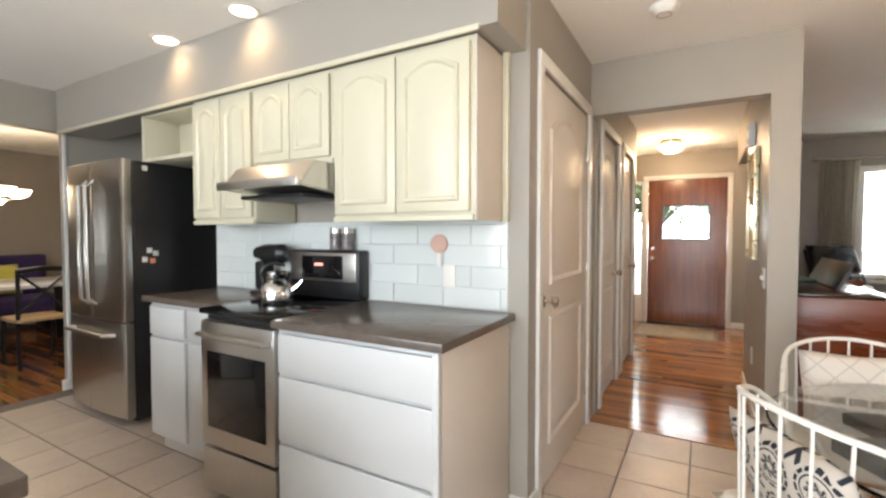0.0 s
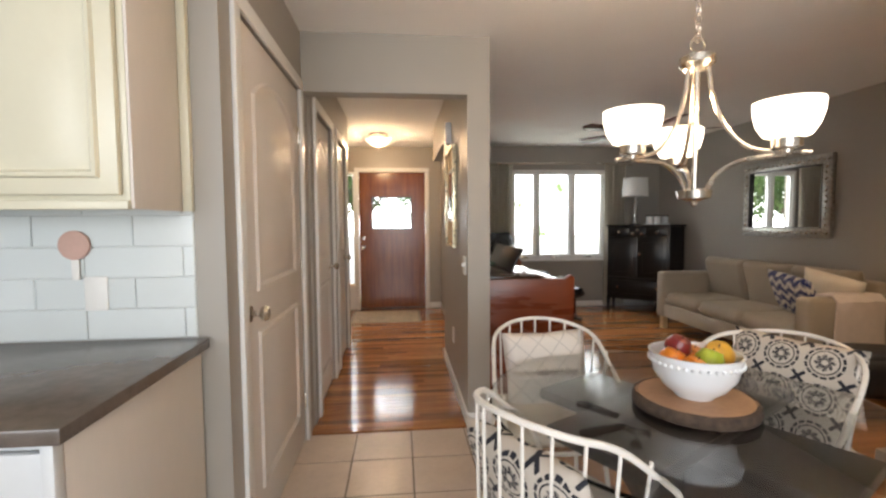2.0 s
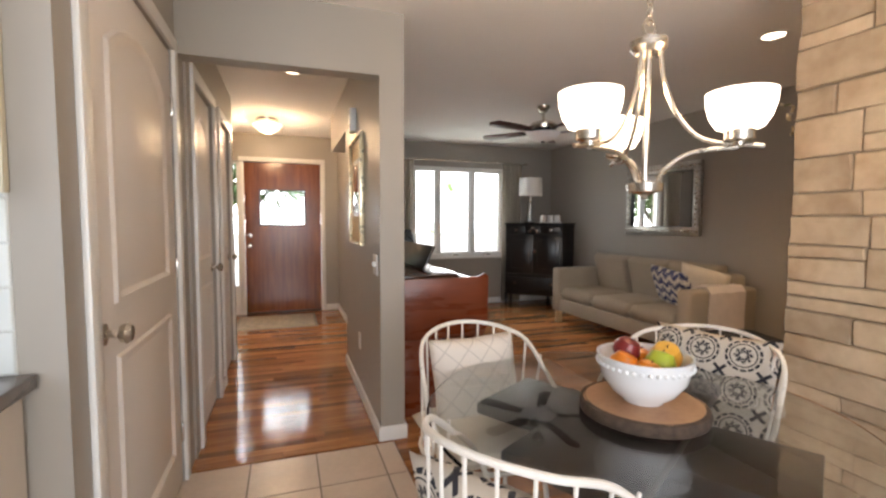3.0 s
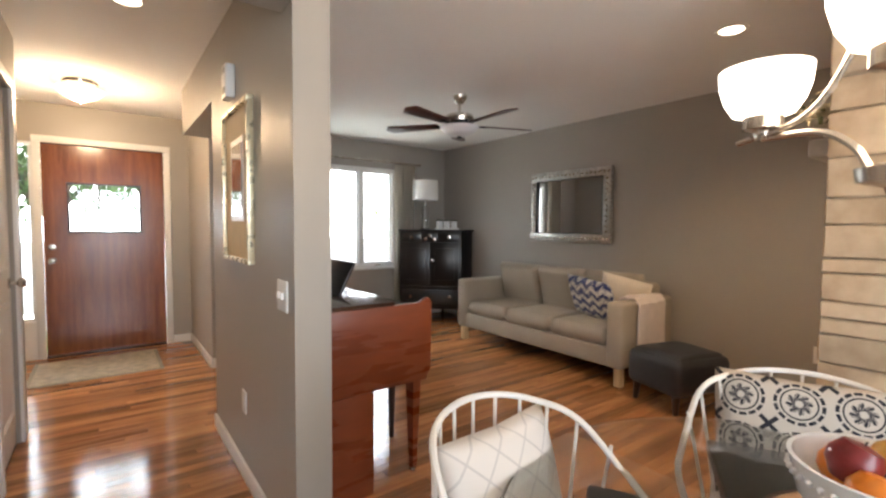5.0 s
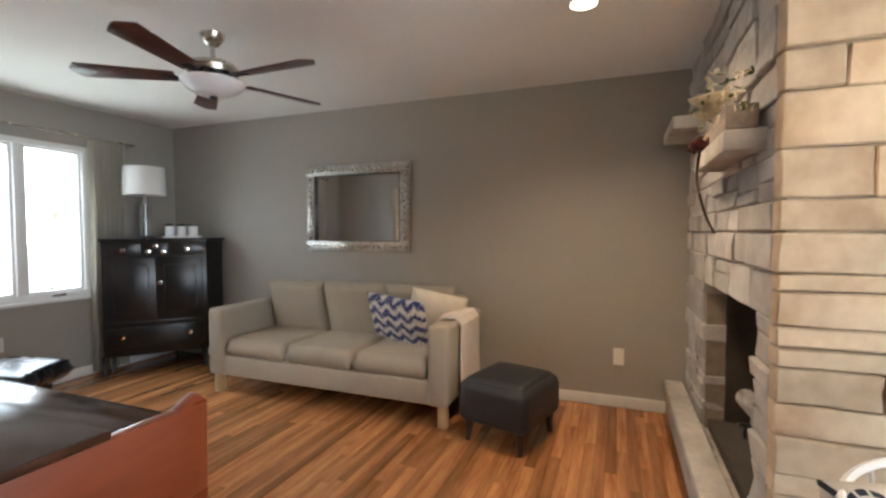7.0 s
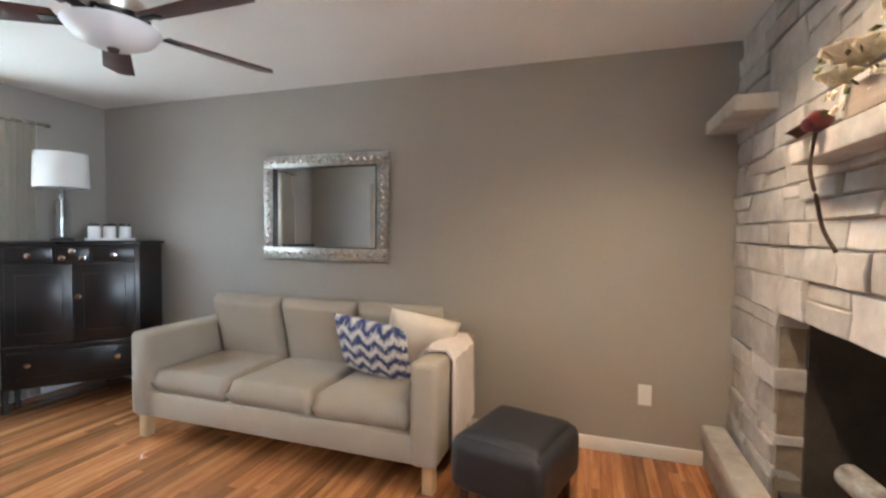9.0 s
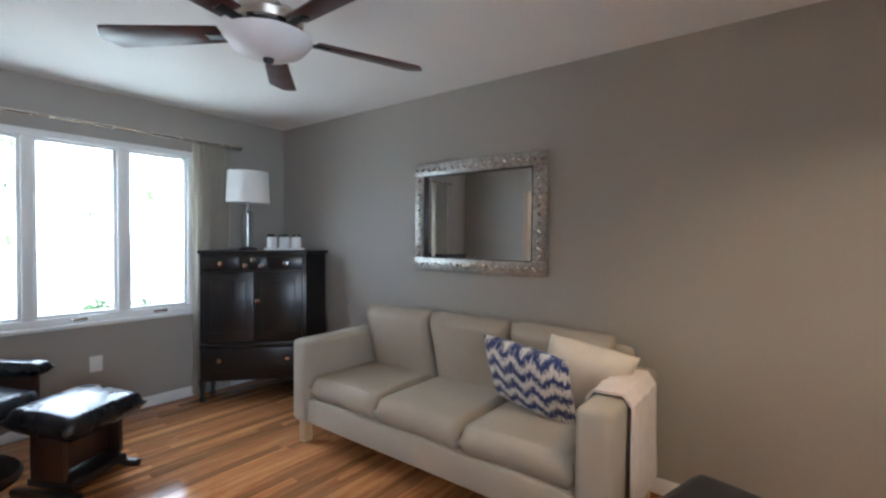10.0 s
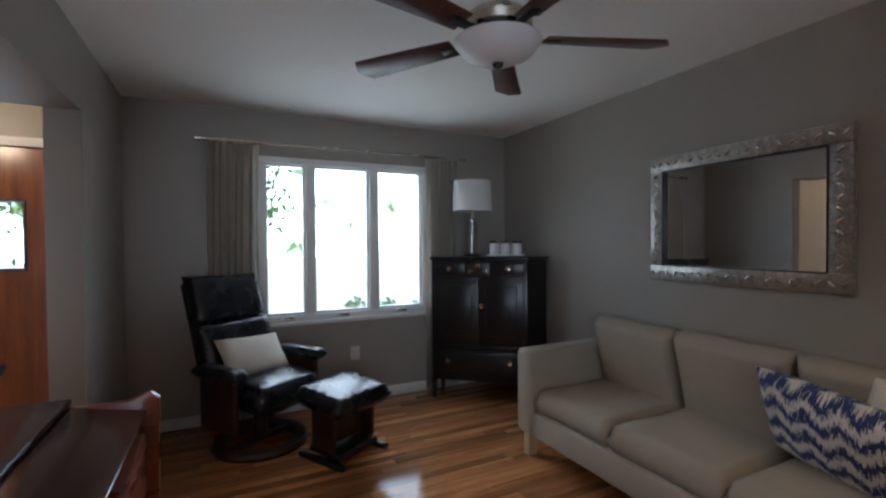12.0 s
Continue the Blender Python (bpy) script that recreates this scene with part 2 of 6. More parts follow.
def pattern_cloth(name, kind, pale, ink, freq):
    """Printed cloth: round medallions, a lattice, or an ikat zigzag, in object space."""
    m = material(name, 0.95)
    b = m.node_tree.nodes["Principled BSDF"]
    co = node(m, "ShaderNodeTexCoord")
    sp = node(m, "ShaderNodeSeparateXYZ")
    wire(m, co.outputs["UV"], sp.inputs[0])

    def op(o, a, c=None):
        n = node(m, "ShaderNodeMath")
        n.operation = o
        for i, v in enumerate((a, c)):
            if v is None:
                continue
            if isinstance(v, (int, float)):
                n.inputs[i].default_value = v
            else:
                wire(m, v, n.inputs[i])
        return n.outputs[0]
    u, v = op("MULTIPLY", sp.outputs[0], freq), op("MULTIPLY", sp.outputs[1], freq)
    if kind == "medallion":
        fu, fv = op("SUBTRACT", op("FRACT", u), 0.5), op("SUBTRACT", op("FRACT", v), 0.5)
        r = op("SQRT", op("ADD", op("MULTIPLY", fu, fu), op("MULTIPLY", fv, fv)))
        ang = op("ARCTAN2", fv, fu)
        petal = op("POWER", op("ABSOLUTE", op("SINE", op("ADD", op("MULTIPLY", ang, 4.0), op("MULTIPLY", r, 5.0)))), 0.6)
        vein = op("GREATER_THAN", op("ABSOLUTE", op("SINE", op("ADD", op("MULTIPLY", ang, 8.0), op("MULTIPLY", r, 22.0)))), 0.28)
        dash = op("GREATER_THAN", op("SINE", op("MULTIPLY", ang, 14.0)), -0.75)
        inner = op("LESS_THAN", r, op("ADD", op("MULTIPLY", petal, 0.13), 0.10))
        core = op("GREATER_THAN", r, 0.07)
        ring = op("LESS_THAN", op("ABSOLUTE", op("SUBTRACT", r, 0.40)), 0.032)
        ring2 = op("LESS_THAN", op("ABSOLUTE", op("SUBTRACT", r, 0.31)), 0.016)
        cross = op("MULTIPLY", op("GREATER_THAN", r, 0.50), op("LESS_THAN", op("ABSOLUTE", op("SUBTRACT", op("ABSOLUTE", fu), op("ABSOLUTE", fv))), 0.06))
        mask = op("MAXIMUM", op("MAXIMUM", op("MULTIPLY", op("MULTIPLY", inner, vein), core), op("MULTIPLY", ring, dash)), op("MAXIMUM", ring2, cross))
    elif kind == "lattice":
        a1 = op("ABSOLUTE", op("SINE", op("MULTIPLY", op("ADD", u, v), math.pi)))
        a2 = op("ABSOLUTE", op("SINE", op("MULTIPLY", op("SUBTRACT", u, v), math.pi)))
        mask = op("LESS_THAN", op("MINIMUM", a1, a2), 0.12)
    else:
        nz = node(m, "ShaderNodeTexNoise", Scale=40.0)
        mp = node(m, "ShaderNodeMapping", Scale=(0.25, 2.6, 1))
        wire(m, co.outputs["UV"], mp.inputs[0])
        wire(m, mp.outputs[0], nz.inputs["Vector"])
        zig = op("MULTIPLY", op("PINGPONG", op("MULTIPLY", v, 1.15), 0.5), 0.75)
        s = op("SINE", op("MULTIPLY", op("ADD", op("ADD", u, zig), op("MULTIPLY", nz.outputs[0], 1.0)), 2 * math.pi * 1.45))
        mask = op("GREATER_THAN", s, -0.05)
    fine = node(m, "ShaderNodeTexNoise", Scale=300.0)
    wire(m, co.outputs["Object"], fine.inputs["Vector"])
    mix = node(m, "ShaderNodeMix")
    mix.data_type = "RGBA"
    wire(m, mask, mix.inputs["Factor"])
    mix.inputs["A"].default_value, mix.inputs["B"].default_value = (*pale, 1), (*ink, 1)
    wire(m, mix.outputs["Result"], b.inputs["Base Color"])
    bp = node(m, "ShaderNodeBump", Strength=0.25, Distance=0.002)
    wire(m, fine.outputs[0], bp.inputs["Height"])
    wire(m, bp.outputs[0], b.inputs["Normal"])
    return m


MEDALLION = pattern_cloth("black_medallion_print", "medallion", (0.54, 0.485, 0.42), (0.022, 0.022, 0.030), 3.6)
LATTICE = pattern_cloth("grey_lattice_print", "lattice", (0.72, 0.66, 0.60), (0.56, 0.51, 0.47), 5.0)
IKAT = pattern_cloth("navy_ikat_print", "ikat", (0.70, 0.66, 0.60), (0.035, 0.05, 0.16), 3.6)


# ---- mesh helpers ----
def box(lo, hi, bevel=0.0, bm=None, seg=2):
    own = bmesh.new()
    bmesh.ops.create_cube(own, size=1)
    c = [(a + b) / 2 for a, b in zip(lo, hi)]
    d = [b - a for a, b in zip(lo, hi)]
    bmesh.ops.transform(own, matrix=Matrix.Translation(c) @ Matrix.Diagonal((*d, 1)), verts=own.verts)
    if bevel:
        bmesh.ops.bevel(own, geom=own.edges[:], offset=min(bevel, min(d) * 0.45), segments=seg, affect="EDGES", profile=0.5)
    return own if bm is None else join(bm, own)


def join(bm, other):
    me = bpy.data.meshes.new("tmp")
    other.to_mesh(me)
    other.free()
    bm.from_mesh(me)
    bpy.data.meshes.remove(me)
    return bm


def lathe(profile, n=28, centre=(0, 0, 0)):
    """A turned shape from (radius, height) pairs."""
    bm = bmesh.new()
    rings = []
    for r, z in profile:
        if r < 1e-5:
            rings.append([bm.verts.new((centre[0], centre[1], centre[2] + z))])
        else:
            rings.append([bm.verts.new((centre[0] + r * math.cos(2 * math.pi * i / n), centre[1] + r * math.sin(2 * math.pi * i / n), centre[2] + z)) for i in range(n)])
    for a, b in zip(rings, rings[1:]):
        for i in range(n):
            j = (i + 1) % n
            if len(a) == 1 and len(b) > 1:
                bm.faces.new((a[0], b[i], b[j]))
            elif len(b) == 1 and len(a) > 1:
                bm.faces.new((a[i], a[j], b[0]))
            elif len(a) > 1:
                bm.faces.new((a[i], a[j], b[j], b[i]))
    bmesh.ops.recalc_face_normals(bm, faces=bm.faces)
    return bm


def tube(points, r, n=8, bm=None, closed=False):
    """A round bar along points; r may be a list of radii."""
    own = bm or bmesh.new()
    pts = [Vector(p) for p in points]
    rings = []
    up = Vector((0.13, 0.21, 0.97))
    for i, p in enumerate(pts):
        if closed:
            t = pts[(i + 1) % len(pts)] - pts[i - 1]
        else:
            t = pts[min(i + 1, len(pts) - 1)] - pts[max(i - 1, 0)]
        t.normalize()
        s = t.cross(up)
        if s.length < 0.05:
            s = t.cross(Vector((1, 0, 0)))
        s.normalize()
        u = s.cross(t)
        rad = r[i] if isinstance(r, (list, tuple)) else r
        rings.append([own.verts.new(p + rad * (math.cos(2 * math.pi * k / n) * s + math.sin(2 * math.pi * k / n) * u)) for k in range(n)])
    pairs = list(zip(rings, rings[1:])) + ([(rings[-1], rings[0])] if closed else [])
    for a, b in pairs:
        for k in range(n):
            own.faces.new((a[k], a[(k + 1) % n], b[(k + 1) % n], b[k]))
    if not closed:
        own.faces.new(rings[0][::-1])
        own.faces.new(rings[-1])
    bmesh.ops.recalc_face_normals(own, faces=own.faces)
    return own


def prism(outline, z0, z1, bevel=0.0):
    """A plan outline raised from z0 to z1."""
    bm = bmesh.new()
    f = bm.faces.new([bm.verts.new((x, y, z0)) for x, y in outline])
    ex = bmesh.ops.extrude_face_region(bm, geom=[f])
    bmesh.ops.translate(bm, verts=[v for v in ex["geom"] if isinstance(v, bmesh.types.BMVert)], vec=(0, 0, z1 - z0))
    bmesh.ops.recalc_face_normals(bm, faces=bm.faces)
    if bevel:
        bmesh.ops.bevel(bm, geom=bm.edges[:], offset=bevel, segments=2, affect="EDGES", profile=0.5)
    return bm


def cushion(w, d, h, puff=0.5, seg=10, power=0.45):
    """A soft pad centred at the origin, w by d, h thick in the middle, with uv across it."""
    bm = bmesh.new()
    uv = bm.loops.layers.uv.new("uv")
    grid = {}
    for side in (1, -1):
        for i in range(seg + 1):
            for j in range(seg + 1):
                a, b = 2 * i / seg - 1, 2 * j / seg - 1
                t = (max(0.0, 1 - abs(a) ** 2.6) * max(0.0, 1 - abs(b) ** 2.6)) ** power
                edge = abs(a) == 1 or abs(b) == 1
                if edge and side == -1:
                    grid[side, i, j] = grid[1, i, j]
                    continue
                pin = 1 - 0.05 * (1 - abs(a)) * abs(b) ** 3 - 0.05 * (1 - abs(b)) * abs(a) ** 3
                grid[side, i, j] = bm.verts.new((a * w / 2 * pin, b * d / 2 * pin, side * h / 2 * ((1 - puff) * (0 if edge else 1) * min(1, 3 * t) + puff * t)))
        for i in range(seg):
            for j in range(seg):
                q = [(i, j), (i + 1, j), (i + 1, j + 1), (i, j + 1)]
                if side == -1:
                    q.reverse()
                f = bm.faces.new([grid[side, *k] for k in q])
                for lp, (a, b) in zip(f.loops, q):
                    lp[uv].uv = (a / seg * w * 2, b / seg * d * 2)
    return bm


def bent(bm, m):
    bmesh.ops.transform(bm, matrix=m, verts=bm.verts)
    return bm


def mesh_of(bm, mat, name, smooth=True):
    me = bpy.data.meshes.new(name)
    soft = "uv" in bm.loops.layers.uv
    bm.to_mesh(me)
    bm.free()
    me.materials.append(mat)
    if smooth:
        me.shade_smooth()
    if smooth and not soft:
        me.set_sharp_from_angle(angle=radians(35))
    return me


def part(name, bm, mat, parent, label=""):
    ob = new(name, mesh_of(bm, mat, name))
    ob.parent = parent
    if label:
        ob["label"] = label
    return ob


def thing(name, label, category, m=None, group="", kind="", bm=None, mat=None):
    ob = new(name, mesh_of(bm, mat, name) if bm else None)
    if m is not None:
        ob.matrix_world = m
    return tagged(ob, label, category, group, kind)


def structure(name, lo, hi, mat, label, category="wall", bevel=0.0):
    return thing(name, label, category, kind="structure", bm=box(lo, hi, bevel), mat=mat)


def curve(points, n=8):
    """A smooth run through points."""
    p = [Vector(q) for q in points]
    p = [2 * p[0] - p[1]] + p + [2 * p[-1] - p[-2]]
    out = []
    for i in range(1, len(p) - 2):
        for k in range(n):
            t = k / n
            out.append(0.5 * ((2 * p[i]) + (p[i + 1] - p[i - 1]) * t + (2 * p[i - 1] - 5 * p[i] + 4 * p[i + 1] - p[i + 2]) * t * t + (3 * p[i] - p[i - 1] - 3 * p[i + 1] + p[i + 2]) * t ** 3))
    return out + [p[-2]]


# ---- structure ----
PX, HX, HX2 = 0.49, 1.48, 1.62          # pantry wall, hall wall faces
KY, LX, LY = 2.93, 5.03, 8.02           # kitchen wall, sofa wall, window wall
structure("wall_kitchen", (-1.75, KY, 0), (PX - 0.12, KY + 0.12, CEIL), WALL, "grey-beige painted kitchen wall behind the counter")
structure("wall_kitchen_end", (PX - 0.12, KY - 0.003, 0), (PX, 3.09, CEIL), WALL, "grey-beige painted wall end beside the pantry door")
structure("wall_fridge_alcove", (-3.47, 3.32, 0), (-1.75, 3.44, CEIL), WALL, "grey-beige wall of the fridge alcove")
structure("wall_alcove_side", (-1.75, KY + 0.12, 0), (-1.63, 3.44, CEIL), WALL, "grey-beige side of the fridge alcove")
structure("wall_pantry_over_door", (PX - 0.12, 3.09, 2.06), (PX, 4.17, CEIL), WALL, "taupe wall over the white pantry door")
structure("wall_pantry_corner", (PX - 0.12, 4.08, 0), (PX, 4.17, 2.06), WALL, "narrow wall between pantry door and hall")
structure("wall_hall_header", (PX - 0.12, 4.17, 2.075), (HX2, 4.29, CEIL), WALL, "grey-beige header over the hall opening")
structure("wall_hall_header_stub", (PX - 0.12, 4.17, 0), (0.50, 4.29, 2.075), WALL, "wall edge beside the hall opening")
structure("wall_hall_right", (HX, 4.17, 0), (HX2, 4.29, 2.075), WALL, "grey-beige wall end of the hall")
structure("wall_hall_right_run", (HX, 4.29, 0), (HX2, 5.68, CEIL), WALL, "taupe hall wall with the framed picture")
structure("wall_entry_header", (HX, 5.68, 2.05), (1.83, 7.0, CEIL), WALL, "header over the opening between entry and living room")
structure("wall_entry_stub", (1.68, 7.0, 0), (1.83, 8.22, CEIL), WALL, "grey-beige wall stub between entry and living room")
DOORS = ((4.46, 5.16), (5.46, 6.10))
HLX = 0.51
for k, (lo, hi) in enumerate(((4.29, 4.46), (5.16, 5.46), (6.10, 6.26))):
    structure("wall_hall_left_%d" % (k + 1), (HLX - 0.12, lo, 0), (HLX, hi, CEIL), WALL, "taupe hall wall beside white closet doors")
for k, (lo, hi) in enumerate(DOORS):
    structure("wall_hall_left_over_%d" % (k + 1), (HLX - 0.12, lo, 2.05), (HLX, hi, CEIL), WALL, "taupe wall over a white hall door")
structure("wall_entry_return", (-0.35, 6.26, 0), (HLX, 6.38, CEIL), WALL, "wall of the entry")
structure("wall_entry_west", (-0.47, 6.26, 0), (-0.35, 8.4, CEIL), WALL, "wall of the entry")
FY = 8.21
SL, DL, DR = (0.16, 0.40), 0.46, 1.44
structure("wall_front_left", (-0.35, FY, 0), (SL[0], FY + 0.2, CEIL), WALL, "grey-beige wall beside the front door")
structure("wall_front_over", (SL[0], FY, 2.05), (DR + 0.02, FY + 0.2, CEIL), WALL, "grey-beige wall over the front door")
structure("wall_front_under_sidelight", (SL[0], FY, 0), (SL[1], FY + 0.2, 0.36), WHITE, "white panel under the door's sidelight")
structure("wall_front_post", (SL[1], FY, 0), (DL - 0.02, FY + 0.2, 2.05), WHITE, "white post between sidelight and front door")
structure("wall_front_right", (DR + 0.02, FY, 0), (1.83, FY + 0.2, CEIL), WALL, "grey-beige wall beside the front door")
WX0, WX1, WZ0, WZ1 = 2.71, 4.17, 0.735, 2.07
structure("wall_window_left", (1.83, LY, 0), (WX0, LY + 0.2, CEIL), WALL, "grey-beige wall left of the living room window")
structure("wall_window_right", (WX1, LY, 0), (LX, LY + 0.2, CEIL), WALL, "grey-beige wall beside the living room window")
structure("wall_window_under", (WX0, LY, 0), (WX1, LY + 0.2, WZ0), WALL, "grey-beige wall under the living room window")
structure("wall_window_over", (WX0, LY, WZ1), (WX1, LY + 0.2, CEIL), WALL, "grey-beige wall over the living room window")
structure("wall_sofa", (LX, 1.5, 0), (LX + 0.15, LY + 0.2, CEIL), WALL, "taupe painted living room wall behind the sofa")
structure("soffit", (-3.3, 2.61, 2.08), (0.472, KY - 0.004, CEIL), WALL, "grey-beige soffit over the kitchen cabinets", "soffit")
structure("wall_dining_lintel", (-3.47, 1.0, 2.1), (-3.35, 3.32, CEIL), WALL, "wall over the opening to the dining room")
structure("wall_dining_right", (-3.47, 2.68, 0), (-3.35, 3.32, 2.1), WALL, "wall beside the opening to the dining room")
structure("wall_dining_left", (-3.47, -1.6, 0), (-3.35, 1.0, CEIL), WALL, "wall beside the opening to the dining room")
structure("wall_dining_far", (-7.2, -1.6, 0), (-7.05, 5.2, CEIL), WALL, "grey dining room wall with a picture")
structure("wall_dining_north", (-7.2, 5.2, 0), (-3.47, 5.35, CEIL), WALL, "dining room wall")
structure("wall_dining_north_east", (-3.47, 3.44, 0), (-3.35, 5.2, CEIL), WALL, "dining room wall")
structure("wall_south_left", (-7.2, -1.75, 0), (-1.6, -1.6, CEIL), WALL, "plain kitchen wall")
structure("wall_south_right", (2.2, -1.75, 0), (LX, -1.6, CEIL), WALL, "plain wall of the eating area")
structure("wall_south_over", (-1.6, -1.75, 2.2), (2.2, -1.6, CEIL), WALL, "wall over the patio window")
structure("wall_south_under", (-1.6, -1.75, 0), (2.2, -1.6, 0.25), WALL, "wall under the patio window")
structure("wall_east_south", (3.35, -1.6, 0), (3.5, 1.45, CEIL), WALL, "plain wall of the eating area")
structure("ceiling", (-7.2, -1.75, CEIL), (LX + 0.15, 8.41, CEIL + 0.12), CEILING, "flat off-white painted ceiling", "ceiling")

# trim
def casing_x(name, x, y0, y1, z1, w=0.062, t=0.018):
    """Door casing round an opening in a wall across x."""
    ob = thing(name, "white painted door casing", "trim", kind="structure")
    part("casing_side", box((x, y0 - w, 0), (x + t, y0, z1), 0.004), WHITE, ob)
    part("casing_side", box((x, y1, 0), (x + t, y1 + w, z1), 0.004), WHITE, ob)
    part("casing_head", box((x, y0 - w, z1), (x + t, y1 + w, z1 + w), 0.004), WHITE, ob)


def casing_y(name, y, x0, x1, z1, w=0.062, t=0.018):
    ob = thing(name, "white painted front door casing", "trim", kind="structure")
    part("casing_side", box((x0 - w, y - t, 0), (x0, y, z1), 0.004), WHITE, ob)
    part("casing_side", box((x1, y - t, 0), (x1 + w, y, z1), 0.004), WHITE, ob)
    part("casing_head", box((x0 - w, y - t, z1), (x1 + w, y, z1 + w), 0.004), WHITE, ob)


def knob(parent, m):
    bm = bent(lathe([(0, 0), (0.031, 0), (0.031, 0.006), (0.012, 0.012), (0.011, 0.035), (0.026, 0.045), (0.030, 0.06), (0.022, 0.072), (0, 0.076)], 20), m)
    part("door_knob", bm, NICKEL, parent, "brushed nickel round knob")


def panel_door(name, x, y0, y1, z1, knob_side, label):
    """A moulded two-panel door with an arched upper panel, in a wall across x, facing +x."""
    ob = thing(name, label, "door", kind="structure")
    part("slab", box((x - 0.035, y0, 0.008), (x, y1, z1), 0.003), DOORW, ob)
    w = y1 - y0
    a0, a1 = y0 + 0.13 * w / 0.8, y1 - 0.13 * w / 0.8

    def panel(zlo, zhi, arch):
        def ring(off):
            pts = [(a0 + off, zlo + off), (a1 - off, zlo + off)]
            if arch:
                for k in range(9):
                    s = k / 8
                    y = (a1 - off) + ((a0 + off) - (a1 - off)) * s
                    pts.append((y, zhi - off - 0.11 + 0.11 * math.sin(math.pi * s) ** 0.8))
            else:
                pts += [(a1 - off, zhi - off), (a0 + off, zhi - off)]
            return pts
        bm = bmesh.new()
        last = None
        for off, dep in ((0, 0.0005), (0.006, 0.012), (0.018, 0.013), (0.034, 0.0015), (0.046, 0.0015), (0.066, 0.009)):
            vs = [bm.verts.new((x + dep, y, z)) for y, z in ring(off)]
            if last:
                for i in range(len(vs)):
                    bm.faces.new((last[i], last[(i + 1) % len(vs)], vs[(i + 1) % len(vs)], vs[i]))
            last = vs
        bm.faces.new(last)
        bmesh.ops.recalc_face_normals(bm, faces=bm.faces)
        return bm
    part("upper_panel", panel(1.02, z1 - 0.13, True), DOORW, ob)
    part("lower_panel", panel(0.2, 0.86, False), DOORW, ob)
    ky = y0 + 0.065 if knob_side < 0 else y1 - 0.065
    knob(ob, pose(x, ky, 0.95, 0, 90, 0))
    hy = y1 if knob_side < 0 else y0
    for z in (0.25, 1.05, 1.8):
        part("hinge", box((x - 0.004, hy - 0.012, z - 0.045), (x + 0.012, hy + 0.012, z + 0.045), 0.003), NICKEL, ob, "nickel hinge")
    return ob


panel_door("door_1", PX - 0.006, 3.095, 4.075, 2.05, -1, "closed white two-panel pantry door with arched top panel")
casing_x("trim_pantry_door", PX, 3.09, 4.08, 2.06)
for k, (lo, hi) in enumerate(DOORS):
    panel_door("door_%d" % (k + 2), HLX - 0.02, lo + 0.005, hi - 0.005, 2.04, 1, "closed white hall closet door with nickel knob")
    casing_x("trim_hall_door_%d" % (k + 1), HLX, lo, hi, 2.05)

front = thing("door_4", "closed reddish-brown stained wooden front door with small window", "door", kind="structure")
fw0, fw1, fz0, fz1 = 0.64, 1.24, 1.20, 1.69
part("stile_left", box((DL, FY + 0.03, 0.01), (fw0, FY + 0.075, 2.05)), DOORWOOD, front)
part("stile_right", box((fw1, FY + 0.03, 0.01), (DR, FY + 0.075, 2.05)), DOORWOOD, front)
part("lower_slab", box((fw0, FY + 0.03, 0.01), (fw1, FY + 0.075, fz0)), DOORWOOD, front)
part("upper_slab", box((fw0, FY + 0.03, fz1), (fw1, FY + 0.075, 2.05)), DOORWOOD, front)
bm = bmesh.new()
for a, b in (((fw0, fz0 - .0), (fw1, fz0 + .018)), ((fw0, fz1 - .018), (fw1, fz1)), ((fw0, fz0 + .018), (fw0 + .018, fz1 - .018)), ((fw1 - .018, fz0 + .018), (fw1, fz1 - .018)), ((fw0 + 0.24, fz0 + .018), (fw0 + 0.255, fz1 - .018))):
    box((a[0], FY + 0.02, a[1]), (b[0], FY + 0.06, b[1]), 0.003, bm)
part("window_frame", bm, DARKWOOD, front, "dark glazing bead")
p = part("pane", box((fw0, FY + 0.05, fz0), (fw1, FY + 0.056, fz1)), PANE, front)
p.visible_shadow = False
knob(front, pose(0.52, FY + 0.03, 0.93, 90, 0, 0))
part("deadbolt", bent(lathe([(0, 0), (0.028, 0), (0.026, 0.014), (0, 0.016)], 16), pose(0.52, FY + 0.03, 1.07, 90, 0, 0)), NICKEL, front, "round nickel deadbolt")
casing_y("trim_front_door", FY, DL, DR, 2.05)
side = thing("window_1", "tall narrow sidelight window beside the front door", "window", kind="structure")
bm = bmesh.new()
for a, b in (((SL[0], 0.39), (SL[0] + .03, 2.02)), ((SL[1] - .03, 0.39), (SL[1], 2.02)), ((SL[0], 0.36), (SL[1], 0.39)), ((SL[0], 2.02), (SL[1], 2.05))):
    box((a[0], FY + 0.02, a[1]), (b[0], FY + 0.09, b[1]), 0.004, bm)
part("window_frame", bm, WHITE, side)
p = part("pane", box((SL[0], FY + 0.05, 0.36), (SL[1], FY + 0.056, 2.05)), PANE, side)
p.visible_shadow = False
structure("threshold", (DL, FY - 0.02, 0), (DR, FY + 0.1, 0.018), DARKWOOD, "dark wooden door threshold", "threshold", 0.004)

